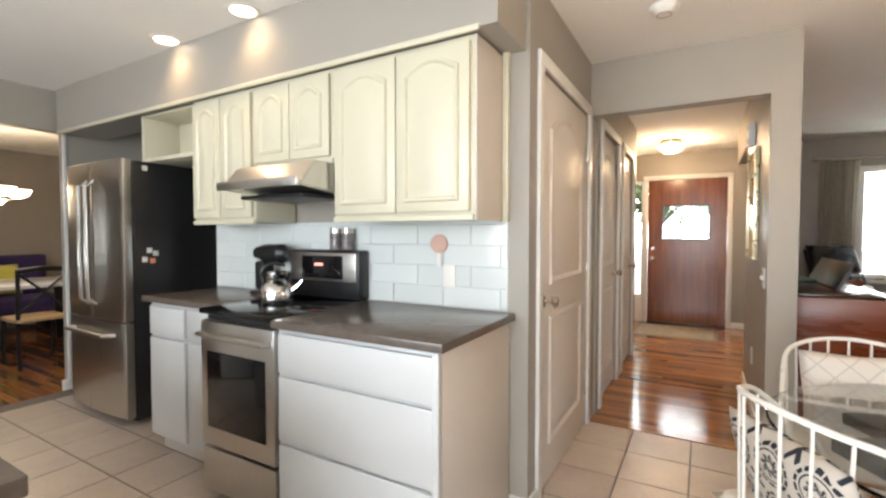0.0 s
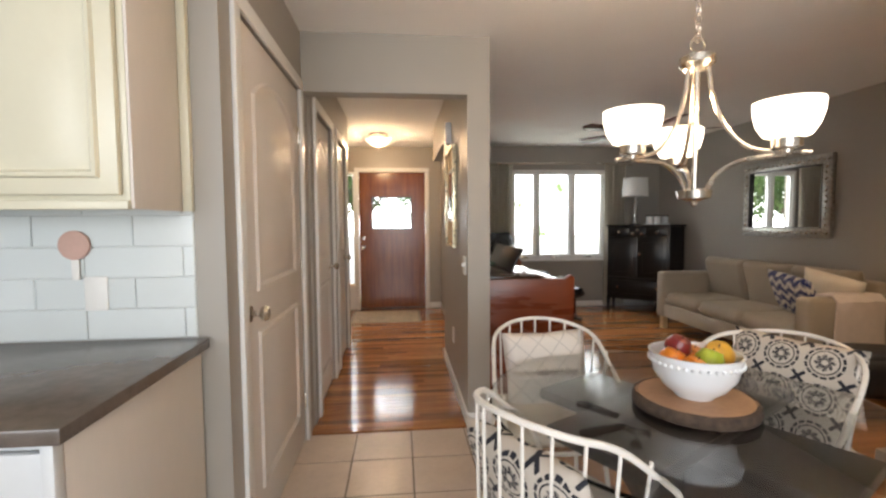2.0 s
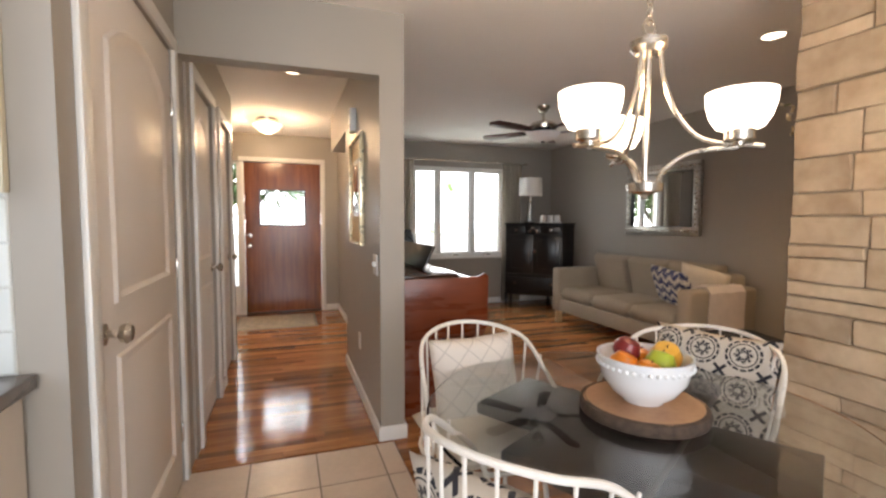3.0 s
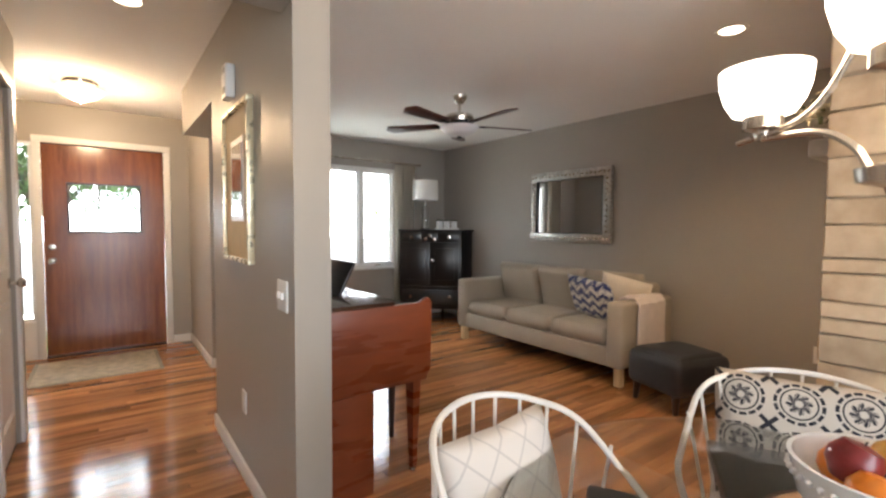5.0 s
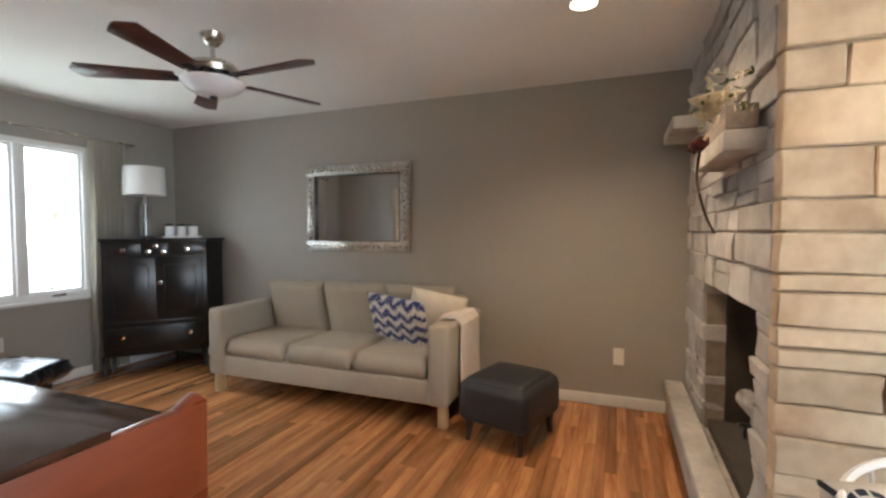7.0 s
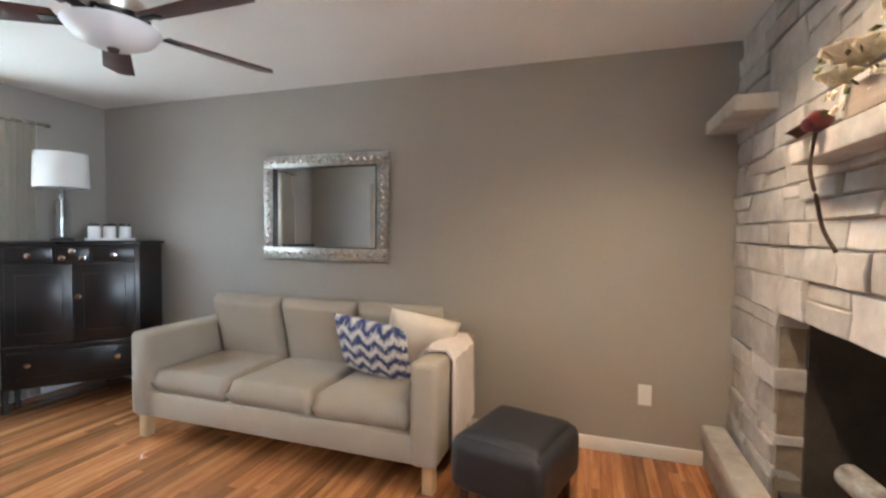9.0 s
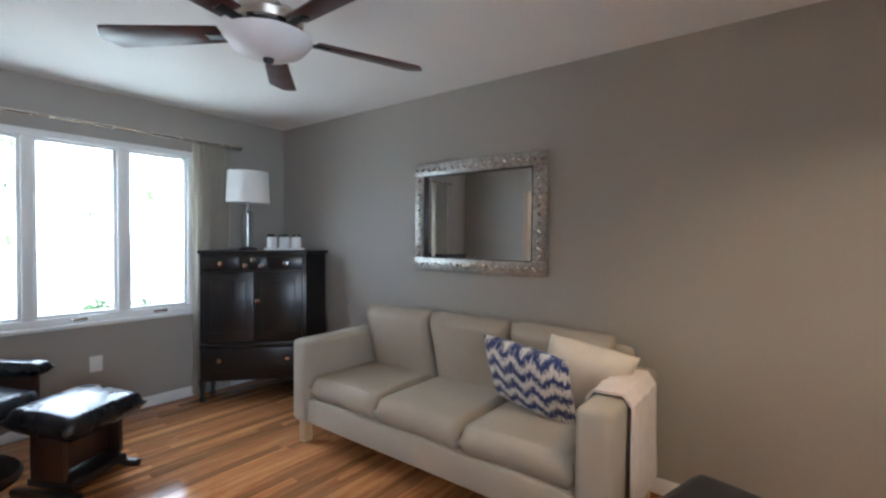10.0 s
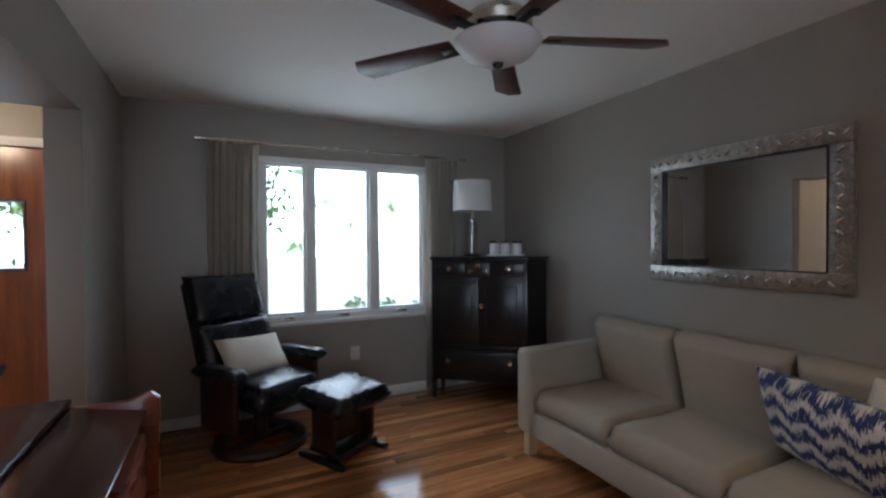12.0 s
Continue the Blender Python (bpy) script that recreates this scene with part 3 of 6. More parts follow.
# living room window: three casements
win = thing("window_2", "white three-part living room window, brightly lit outside", "window", kind="structure")
bm = bmesh.new()
f = 0.05
for a, b in (((WX0, WZ0 + f), (WX0 + f, WZ1 - f)), ((WX1 - f, WZ0 + f), (WX1, WZ1 - f)), ((WX0, WZ0), (WX1, WZ0 + f)), ((WX0, WZ1 - f), (WX1, WZ1)), ((3.08, WZ0 + f), (3.14, WZ1 - f)), ((3.62, WZ0 + f), (3.69, WZ1 - f))):
    box((a[0], LY - 0.012, a[1]), (b[0], LY + 0.1, b[1]), 0.006, bm)
part("window_frame", bm, WHITE, win)
part("window_sill", box((WX0 - 0.03, LY - 0.05, WZ0 - 0.03), (WX1 + 0.03, LY, WZ0), 0.006), WHITE, win)
for a, b in ((WX0 + f, 3.08), (3.14, 3.62), (3.69, WX1 - f)):
    bm = bmesh.new()
    z0, z1, g = WZ0 + f, WZ1 - f, 0.022
    for lo, hi in (((a, z0 + g), (a + g, z1 - g)), ((b - g, z0 + g), (b, z1 - g)), ((a, z0), (b, z0 + g)), ((a, z1 - g), (b, z1))):
        box((lo[0], LY + 0.012, lo[1]), (hi[0], LY + 0.06, hi[1]), 0.004, bm)
    sash = part("sash", bm, WHITE, win)
    p = part("pane", box((a, LY + 0.035, z0), (b, LY + 0.041, z1)), PANE, sash)
    p.visible_shadow = False
    part("crank", box(((a + b) / 2 - 0.05, LY - 0.025, WZ0 + 0.015), ((a + b) / 2 + 0.05, LY - 0.008, WZ0 + 0.035), 0.004), NICKEL, sash, "small casement crank")

# patio window behind the start of the walk
pat = thing("window_3", "wide patio window with white frame", "window", kind="structure")
bm = bmesh.new()
for a, b in (((-1.6, 0.25), (-1.54, 2.2)), ((2.14, 0.25), (2.2, 2.2)), ((-0.36, 0.31), (-0.30, 2.14)), ((0.90, 0.31), (0.96, 2.14)), ((-1.54, 0.25), (2.14, 0.31)), ((-1.54, 2.14), (2.14, 2.2))):
    box((a[0], -1.7, a[1]), (b[0], -1.62, b[1]), 0.004, bm)
part("window_frame", bm, WHITE, pat)
p = part("pane", box((-1.6, -1.67, 0.25), (2.2, -1.664, 2.2)), PANE, pat)
p.visible_shadow = False


def baseboard(name, lo, hi):
    structure(name, lo, hi, WHITE, "white painted baseboard", "baseboard", 0.004)


BH = 0.085
baseboard("baseboard_sofa_wall", (LX - 0.014, 3.175, 0), (LX, LY, BH))
baseboard("baseboard_window_wall", (1.844, LY - 0.014, 0), (LX - 0.014, LY, BH))
baseboard("baseboard_entry_stub", (1.83, 7.0, 0), (1.844, LY - 0.014, BH))
baseboard("baseboard_stub_end", (1.666, 6.986, 0), (1.844, 7.0, BH))
baseboard("baseboard_stub_hall", (1.666, 7.0, 0), (1.68, FY, BH))
baseboard("baseboard_front_wall", (DR + 0.064, FY - 0.014, 0), (1.666, FY, BH))
baseboard("baseboard_hall_right", (HX - 0.014, 4.17, 0), (HX, 5.68, BH))
baseboard("baseboard_hall_end", (HX - 0.014, 4.156, 0), (HX2 + 0.014, 4.17, BH))
baseboard("baseboard_piano_wall", (HX2, 4.17, 0), (HX2 + 0.014, 5.68, BH))
baseboard("baseboard_hall_left", (HLX, 5.222, 0), (HLX + 0.014, 5.398, BH))
baseboard("baseboard_hall_left_end", (HLX, 6.162, 0), (HLX + 0.014, 6.26, BH))
baseboard("baseboard_kitchen_end", (0.405, KY - 0.017, 0), (PX + 0.014, KY - 0.003, BH))
baseboard("baseboard_pantry", (PX, KY - 0.003, 0), (PX + 0.014, 3.028, BH))
baseboard("baseboard_dining", (-3.364, 2.62, 0), (-3.336, 2.68, BH))

# ---- kitchen ----
def arch_front(x0, x1, y, z0, z1, arch):
    """A cabinet door facing -y with a raised panel, arched at the top or square."""
    bm = box((x0, y, z0), (x1, y + 0.02, z1), 0.004)
    def ring(off):
        pts = [(x0 + off, z0 + off), (x1 - off, z0 + off)]
        n = 9
        for k in range(n):
            s = k / (n - 1)
            drop = 0.045 * (1 - math.sin(math.pi * s)) if arch else 0
            pts.append((x1 - off - (x1 - x0 - 2 * off) * s, z1 - off - drop))
        return pts
    last = None
    for off, dep in ((0.042, 0.0037), (0.047, -0.007), (0.056, -0.007), (0.064, 0.003), (0.074, 0.003), (0.100, -0.008)):
        vs = [bm.verts.new((a, y + dep - 0.004, b)) for a, b in ring(off)]
        if last:
            for i in range(len(vs)):
                bm.faces.new((last[i], last[(i + 1) % len(vs)], vs[(i + 1) % len(vs)], vs[i]))
        last = vs
    bm.faces.new(last)
    return bm


def upper(x0, x1, z0, doors, label, z1=2.07):
    ob = thing("wall_cabinet", label, "cabinet", group="kitchen wall cabinets")
    part("body", box((x0 + 0.002, 2.64, z0), (x1 - 0.002, KY - 0.012, z1), 0.003), CABW, ob)
    w = (x1 - x0 - 0.03) / doors
    for k in range(doors):
        part("door", arch_front(x0 + 0.015 + k * w + 0.003, x0 + 0.015 + (k + 1) * w - 0.003, 2.618, z0 + 0.025, z1 - 0.025, True), CABW, ob)
    part("bottom_rail", box((x0 + 0.002, 2.626, z0 - 0.012), (x1 - 0.002, 2.66, z0 + 0.012), 0.003), CABW, ob)
    return ob


upper(-1.52, -0.96, 1.345, 2, "cream two-door wall cabinet with arched raised panels")
upper(-0.96, -0.385, 1.63, 2, "short cream two-door cabinet over the range hood")
u = upper(-0.385, 0.365, 1.345, 2, "cream two-door wall cabinet with arched raised panels")
part("end_panel", box((0.3635, 2.64, 1.335), (0.372, KY - 0.012, 2.07), 0.002), PANEL, u, "tan side panel")
part("scribe_strip", box((0.3725, KY - 0.03, 1.335), (0.40, KY - 0.004, 2.09), 0.003), CABW, u)
ob = thing("open_cabinet", "empty cream open cabinet over the fridge", "cabinet", group="kitchen wall cabinets")
bm = bmesh.new()
for lo, hi in (((-2.15, 2.66, 1.76), (-2.12, 2.92, 2.07)), ((-1.55, 2.66, 1.76), (-1.525, 2.92, 2.07)), ((-2.12, 2.66, 1.76), (-1.55, 2.92, 1.785)), ((-2.12, 2.66, 2.06), (-1.55, 2.92, 2.07)), ((-2.12, 2.9, 1.785), (-1.55, 2.92, 2.06))):
    box(lo, hi, 0.003, bm)
part("carcass", bm, CABW, ob)
structure("cabinet_crown", (-3.3, 2.598, 2.066), (0.40, 2.62, 2.09), CABW, "thin cream moulding over the wall cabinets", "trim", 0.006)

hood = thing("range_hood", "stainless steel under-cabinet range hood", "range hood")
bm = bmesh.new()
v = [bm.verts.new(c) for c in ((-0.955, 2.42, 1.50), (-0.39, 2.42, 1.50), (-0.39, 2.9, 1.45), (-0.955, 2.9, 1.45), (-0.955, 2.52, 1.618), (-0.39, 2.52, 1.618), (-0.39, 2.9, 1.618), (-0.955, 2.9, 1.618))]
for q in ((0, 1, 2, 3), (7, 6, 5, 4), (0, 4, 5, 1), (1, 5, 6, 2), (2, 6, 7, 3), (3, 7, 4, 0)):
    bm.faces.new([v[i] for i in q])
bmesh.ops.recalc_face_normals(bm, faces=bm.faces)
bmesh.ops.bevel(bm, geom=bm.edges[:], offset=0.006, segments=2, affect="EDGES")
part("canopy", bm, STEEL, hood)
part("front_lip", box((-0.957, 2.405, 1.493), (-0.388, 2.43, 1.535), 0.005), STEEL, hood)
part("filter", box((-0.9, 2.5, 1.452), (-0.45, 2.85, 1.47), 0.004), BLACKP, hood, "dark grease filter")


def base_unit(x0, x1, rows, label, split=None, fy=2.30):
    ob = thing("base_cabinet", label, "cabinet", group="kitchen base cabinets")
    part("body", box((x0, fy, 0.1), (x1, KY - 0.006, 0.885), 0.002), CABL, ob)
    part("toe_kick", box((x0, fy + 0.06, 0), (x1, KY - 0.006, 0.1)), PANEL, ob)
    for z0, z1 in rows:
        for a, b in (split or ((x0, x1),)):
            part("drawer_front" if z1 - z0 < 0.4 else "door", box((a + 0.014, fy - 0.021, z0), (b - 0.014, fy - 0.001, z1), 0.006), CABL, ob)
    return ob


b = base_unit(-0.385, 0.40, ((0.70, 0.865), (0.41, 0.685), (0.12, 0.395)), "white three-drawer base cabinet with tan end panel")
part("end_panel", box((0.4005, 2.302, 0.0), (0.408, KY - 0.02, 0.884), 0.002), PANEL, b, "tan side panel")
part("face_strip", box((0.385, 2.272, 0.1), (0.409, 2.3, 0.884), 0.003), CABL, b)
base_unit(-1.64, -0.93, ((0.70, 0.865), (0.12, 0.685)), "white base cabinet with two drawers over doors", ((-1.64, -1.27), (-1.27, -0.93)), 2.44)
thing("worktop", "taupe quartz worktop with eased edge", "worktop", bm=box((-0.385, 2.255, 0.888), (0.435, KY - 0.013, 0.922), 0.005), mat=COUNTER)
thing("worktop", "taupe quartz worktop between fridge and range", "worktop", bm=box((-1.66, 2.395, 0.888), (-0.93, KY - 0.013, 0.922), 0.005), mat=COUNTER)

st = thing("range", "stainless steel electric range with black glass top", "range")
part("body", box((-0.925, 2.33, 0.03), (-0.39, KY - 0.012, 0.90), 0.004), BLACKP, st)
part("cooktop", box((-0.928, 2.285, 0.9), (-0.388, 2.86, 0.925), 0.006), BLACKG, st, "black ceramic glass cooktop")
dr = part("oven_door", box((-0.915, 2.285, 0.28), (-0.40, 2.328, 0.87), 0.008), STEEL, st)
part("oven_window", box((-0.86, 2.279, 0.37), (-0.455, 2.288, 0.73), 0.004), BLACKG, dr, "dark oven window")
part("handle", tube([(-0.89, 2.285, 0.805), (-0.885, 2.25, 0.81), (-0.78, 2.238, 0.815), (-0.66, 2.234, 0.816), (-0.54, 2.238, 0.815), (-0.43, 2.25, 0.81), (-0.425, 2.285, 0.805)], 0.012, 10), STEEL, dr, "steel bar handle")
part("storage_drawer", box((-0.915, 2.288, 0.06), (-0.40, 2.328, 0.265), 0.006), STEEL, st)
bg = part("backguard", box((-0.915, 2.83, 0.925), (-0.40, KY - 0.012, 1.19), 0.012), BLACKP, st)
part("control_panel", box((-0.90, 2.818, 1.02), (-0.415, 2.832, 1.175), 0.006), STEEL, bg)
part("display", box((-0.80, 2.812, 1.035), (-0.50, 2.82, 1.16), 0.003), BLACKG, bg, "dark control display")
part("clock_digits", box((-0.70, 2.810, 1.105), (-0.64, 2.813, 1.118)), glow("red_led", (1, 0.1, 0.03), 1.5), bg)

ke = thing("kettle", "polished steel kettle with black handle on the range", "kettle", pose(-0.72, 2.57, 0.926, 0, 0, 35) @ Matrix.Scale(0.86, 4))
part("body", lathe([(0, 0), (0.085, 0), (0.098, 0.02), (0.10, 0.06), (0.085, 0.105), (0.05, 0.135), (0.04, 0.14), (0, 0.142)], 28), CHROME, ke)
part("lid_knob", lathe([(0.03, 0.14), (0.012, 0.15), (0.016, 0.165), (0, 0.172)], 16), BLACKP, ke)
part("handle", tube(curve([(-0.075, 0, 0.11), (-0.085, 0, 0.19), (-0.03, 0, 0.235), (0.05, 0, 0.225)]), 0.011, 8), BLACKP, ke, "black arched handle")
part("spout", tube([(0.08, 0, 0.07), (0.13, 0, 0.11), (0.15, 0, 0.135)], [0.022, 0.014, 0.01], 10), CHROME, ke)
mx = thing("stand_mixer", "black kitchen stand mixer on the worktop", "mixer", pose(-1.03, 2.80, 0.9225, 0, 0, 90) @ Matrix.Scale(0.9, 4))
part("base", box((-0.09, -0.12, 0), (0.09, 0.12, 0.03), 0.012), BLACKP, mx)
part("column", box((-0.05, 0.03, 0.03), (0.05, 0.12, 0.22), 0.02), BLACKP, mx)
part("head", bent(lathe([(0, -0.15), (0.04, -0.14), (0.06, -0.05), (0.06, 0.1), (0.03, 0.14), (0, 0.145)], 20), pose(0, 0, 0.27, 90)), BLACKP, mx)
part("bowl", lathe([(0, 0.035), (0.05, 0.04), (0.075, 0.08), (0.085, 0.15), (0.08, 0.15), (0.0, 0.06)], 24, (0, -0.05, 0)), CHROME, mx, "steel mixing bowl")
for k in range(2):
    j = thing("spice_jar", "glass spice jar with dark contents on the range back", "jar", pose(-0.60 + k * 0.085, 2.875, 1.192), group="spice jars")
    part("jar", lathe([(0, 0), (0.032, 0), (0.034, 0.01), (0.034, 0.08), (0.03, 0.09), (0, 0.09)], 16), grain("spice_glass", (0.25, 0.22, 0.22), spread=0.6, scale=40, rough=0.2), j)
    part("lid", lathe([(0.034, 0.09), (0.035, 0.115), (0, 0.117)], 16), STEEL, j, "steel lid")
hk = thing("wall_ornament", "small pink-tan ornament on the tile backsplash", "ornament", pose(0.04, KY - 0.016, 1.21))
part("heart", bent(lathe([(0, -0.009), (0.036, -0.009), (0.046, -0.004), (0.046, 0.004), (0.036, 0.009), (0, 0.010)], 28), pose(0, -0.006, 0.02, 90)), grain("pink_clay", (0.62, 0.40, 0.33), rough=0.7), hk)
part("tail", box((-0.012, -0.008, -0.09), (0.012, 0, -0.02), 0.003), PLASTIC, hk)
thing("wall_outlet", "white double outlet on the tile backsplash", "outlet", bm=box((0.06, KY - 0.020, 1.02), (0.13, KY - 0.0125, 1.13), 0.004), mat=PLASTIC)

fr = thing("refrigerator", "stainless french-door refrigerator with black sides", "refrigerator")
fx0, fx1, fy = -2.86, -2.08, 2.56
part("body", box((fx0, fy, 0.03), (fx1, 3.30, 1.76), 0.01), BLACKP, fr, "black enamelled cabinet sides")
for k, (a, b) in enumerate(((fx0, (fx0 + fx1) / 2 - 0.003), ((fx0 + fx1) / 2 + 0.003, fx1))):
    bm = bmesh.new()
    n = 8
    pr = [(a + (b - a) * i / n, fy - 0.055 - 0.022 * math.sin(math.pi * ((i + k * n) / (2 * n)))) for i in range(n + 1)]
    d = part("door", prism(pr + [(b, fy - 0.004), (a, fy - 0.004)], 0.70, 1.765, 0.004), STEEL, fr)
    hx = b - 0.045 if k == 0 else a + 0.045
    part("handle", tube([(hx, fy - 0.07, 0.80), (hx, fy - 0.125, 0.84), (hx, fy - 0.13, 1.2), (hx, fy - 0.125, 1.6), (hx, fy - 0.07, 1.64)], 0.013, 10), STEEL, d, "tall steel bar handle")
fz = part("freezer_drawer", prism([(fx0 + (fx1 - fx0) * i / 12, fy - 0.055 - 0.022 * math.sin(math.pi * i / 12)) for i in range(13)] + [(fx1, fy - 0.004), (fx0, fy - 0.004)], 0.06, 0.69, 0.004), STEEL, fr)
part("handle", tube([(fx0 + 0.1, fy - 0.07, 0.61), (fx0 + 0.13, fy - 0.135, 0.615), (fx1 - 0.13, fy - 0.135, 0.615), (fx1 - 0.1, fy - 0.07, 0.61)], 0.013, 10), STEEL, fz, "steel bar handle")
for k, (dy, z, c) in enumerate(((0.08, 1.15, (0.7, 0.7, 0.68)), (0.10, 1.08, (0.75, 0.25, 0.15)), (0.05, 1.09, (0.8, 0.78, 0.75)), (0.12, 1.13, (0.7, 0.72, 0.68)), (0.06, 1.70, (0.7, 0.7, 0.7)))):
    part("magnet", box((fx1, fy + dy, z), (fx1 + 0.006, fy + dy + 0.035, z + 0.035), 0.008), material("magnet_paint", 0.5, Base_Color=(*c, 1)), fr, "small fridge magnet")

# island corner beside the start
isl = thing("kitchen_island", "kitchen island corner with dark worktop", "island")
part("body", box((-1.3, 0.2, 0.0), (0.25, 1.22, 0.885), 0.003), CABL, isl)
part("worktop", box((-1.35, 0.15, 0.888), (0.30, 1.27, 0.922), 0.005), COUNTER, isl)

# ---- fireplace ----
CX, CY = 3.12, 3.05
FBX0, FBX1, FBZ = 3.40, 4.38, 1.015
HZ = 0.25
chim = thing("chimney_breast", "stone fireplace chimney of rough-cut pale limestone", "fireplace", kind="structure")
part("mortar_core", box((CX + 0.011, 1.45, 0), (FBX0, CY - 0.015, CEIL - 0.002)), MORTAR, chim)
part("mortar_core", box((FBX1, 1.45, 0), (LX - 0.002, CY - 0.015, CEIL - 0.002)), MORTAR, chim)
part("mortar_core", box((FBX0, 1.45, FBZ), (FBX1, CY - 0.015, CEIL - 0.002)), MORTAR, chim)
part("firebox_back", box((FBX0, 2.35, HZ), (FBX1, 2.45, FBZ)), SOOT, chim, "sooty firebrick lining")
part("firebox_floor", box((FBX0, 2.45, 0.0), (FBX1, CY - 0.03, HZ - 0.01)), SOOT, chim)
for a in (FBX0, FBX1 - 0.02):
    part("firebox_side", box((a, 2.45, HZ - 0.01), (a + 0.02, CY - 0.11, FBZ)), SOOT, chim)


def stone(parent, lo, hi, axis, sign, mat, rnd):
    """One hewn block; its outer face is roughened."""
    bm = box(lo, hi, 0.005, seg=1)
    bmesh.ops.subdivide_edges(bm, edges=[e for e in bm.edges if e.calc_length() > 0.09], cuts=1, use_grid_fill=True)
    face = hi[axis] if sign > 0 else lo[axis]
    for vt in bm.verts:
        if abs(vt.co[axis] - face) < 0.01:
            vt.co[axis] += sign * (noise.noise(vt.co * 16 + Vector((rnd, 0, 0))) * 0.014)
        vt.co += Vector([noise.noise(vt.co * 9 + Vector((k * 7, rnd, 0))) * 0.006 for k in range(3)])
    return part("stone", bm, mat, parent)


def split_course(lo, hi, z0, z1, rnd, gap):
    """Stones of one course between lo and hi: some full height, some as two thin ones with joints of their own."""
    out, a = [], lo
    while a < hi - 0.001:
        b = min(a + rnd.uniform(0.18, 0.52), hi)
        if hi - b < 0.14:
            b = hi
        rows = [(z0, z1)]
        if z1 - z0 > 0.125 and rnd.random() < 0.55:
            m = z0 + (z1 - z0) * rnd.uniform(0.32, 0.68)
            rows = [(z0, m), (m, z1)]
        for c, d in rows:
            cuts = [a, b]
            if len(rows) > 1 and b - a > 0.34 and rnd.random() < 0.6:
                cuts.insert(1, a + (b - a) * rnd.uniform(0.35, 0.65))
            for p, q in zip(cuts, cuts[1:]):
                out.append((p + gap / 2, q - gap / 2, c + gap / 2, d - gap / 2))
        a = b
    return out


rs = random.Random(5)
GAP = 0.006
levels = [0.0]
while levels[-1] < CEIL - 0.20:
    levels.append(levels[-1] + rs.choice((0.10, 0.125, 0.15, 0.17, 0.19)))
levels.append(CEIL - 0.003)
levels[min(range(len(levels)), key=lambda k: abs(levels[k] - FBZ))] = FBZ
for z0, z1 in zip(levels, levels[1:]):
    # front face towards the living room, broken by the firebox
    runs = [(CX + 0.064, LX - 0.004)] if z0 > FBZ - 0.01 or z1 <= HZ else [(CX + 0.064, FBX0), (FBX1, LX - 0.004)]
    for lo, hi in runs:
        for a, b, c, d in split_course(lo, hi, z0, z1, rs, GAP):
            jamb = len(runs) > 1 and (abs(b - FBX0) < 0.02 or abs(a - FBX1) < 0.02)
            k = rs.uniform(-0.03, 0.02) if jamb else 0.0
            a, b = (a, b + k) if jamb and b < FBX1 else (a - k, b) if jamb else (a, b)
            stone(chim, (a, CY - (0.12 if jamb else 0.06), c), (b, CY + rs.uniform(-0.010, 0.012), d), 1, 1, STONECOOL, rs.uniform(0, 50))
    # end face towards the table
    for a, b, c, d in split_course(1.45, CY + 0.010, z0, z1, rs, GAP):
        stone(chim, (CX - rs.uniform(0.0, 0.016), a, c), (CX + 0.06, b, d), 0, -1, STONE, rs.uniform(0, 50))
he = thing("hearth", "raised pale stone slab hearth", "hearth", kind="structure")
part("slab", box((3.2, CY + 0.02, HZ - 0.09), (LX - 0.016, 3.195, HZ), 0.012), STONECOOL, he)
part("plinth", box((3.24, CY + 0.02, 0), (LX - 0.016, 3.17, HZ - 0.09), 0.006), STONECOOL, he)
for sx0, sx1, sz, sd in ((4.45, 5.0, 1.90, 0.17), (3.32, 3.97, 1.585, 0.12)):
    thing("stone_shelf", "thick stone mantel shelf built into the chimney", "shelf", kind="structure", bm=box((sx0, CY - 0.05, sz), (sx1, CY + sd, sz + 0.075), 0.01), mat=STONECOOL)
logs = random.Random(3)
for k in range(7):
    row = k // 3
    yy = 2.62 + 0.11 * (k % 3) + 0.04 * row
    zz = HZ + 0.12 + row * 0.10
    x0, x1 = 3.47 + logs.uniform(-0.03, 0.03), 4.06 + logs.uniform(-0.06, 0.05)
    thing("birch_log", "white-barked birch log stacked in the firebox", "log", group="firewood", bm=tube(curve([(x0, yy, zz + logs.uniform(-0.01, 0.02)), ((x0 + x1) / 2, yy + logs.uniform(-0.02, 0.02), zz + 0.01), (x1, yy + logs.uniform(-0.03, 0.03), zz)], 5), 0.048, 12), mat=BARK)
gr = thing("log_grate", "black iron log grate in the firebox", "grate")
for k in range(4):
    part("bar", box((3.55 + k * 0.2, 2.52, HZ + 0.05), (3.565 + k * 0.2, 2.92, HZ + 0.07), 0.003), BLACKP, gr)
    part("foot", box((3.55 + k * 0.2, 2.88, HZ - 0.01), (3.565 + k * 0.2, 2.9, HZ + 0.05), 0.003), BLACKP, gr)

# ---- floors ----
sub = structure("subfloor", (-7.2, -1.75, -0.15), (LX + 0.15, 8.41, -0.012), OAKGAP, "dark gap between floor boards", "floor")
TX = 1.55
tf = thing("floor_tile_area", "beige square ceramic floor tiles with brown joints", "floor", kind="structure")
part("grout_bed", box((-3.35, -1.6, -0.012), (TX, 4.145, -0.003)), FGROUT, tf)
part("grout_bed", box((TX, -1.6, -0.012), (3.3, 2.0, -0.003)), FGROUT, tf)
TILE = 0.33
tile_mesh = mesh_of(box((0.004, 0.004, -0.003), (TILE - 0.004, TILE - 0.004, 0.0), 0.0015, seg=1), FTILE, "tile")
rest = bmesh.new()
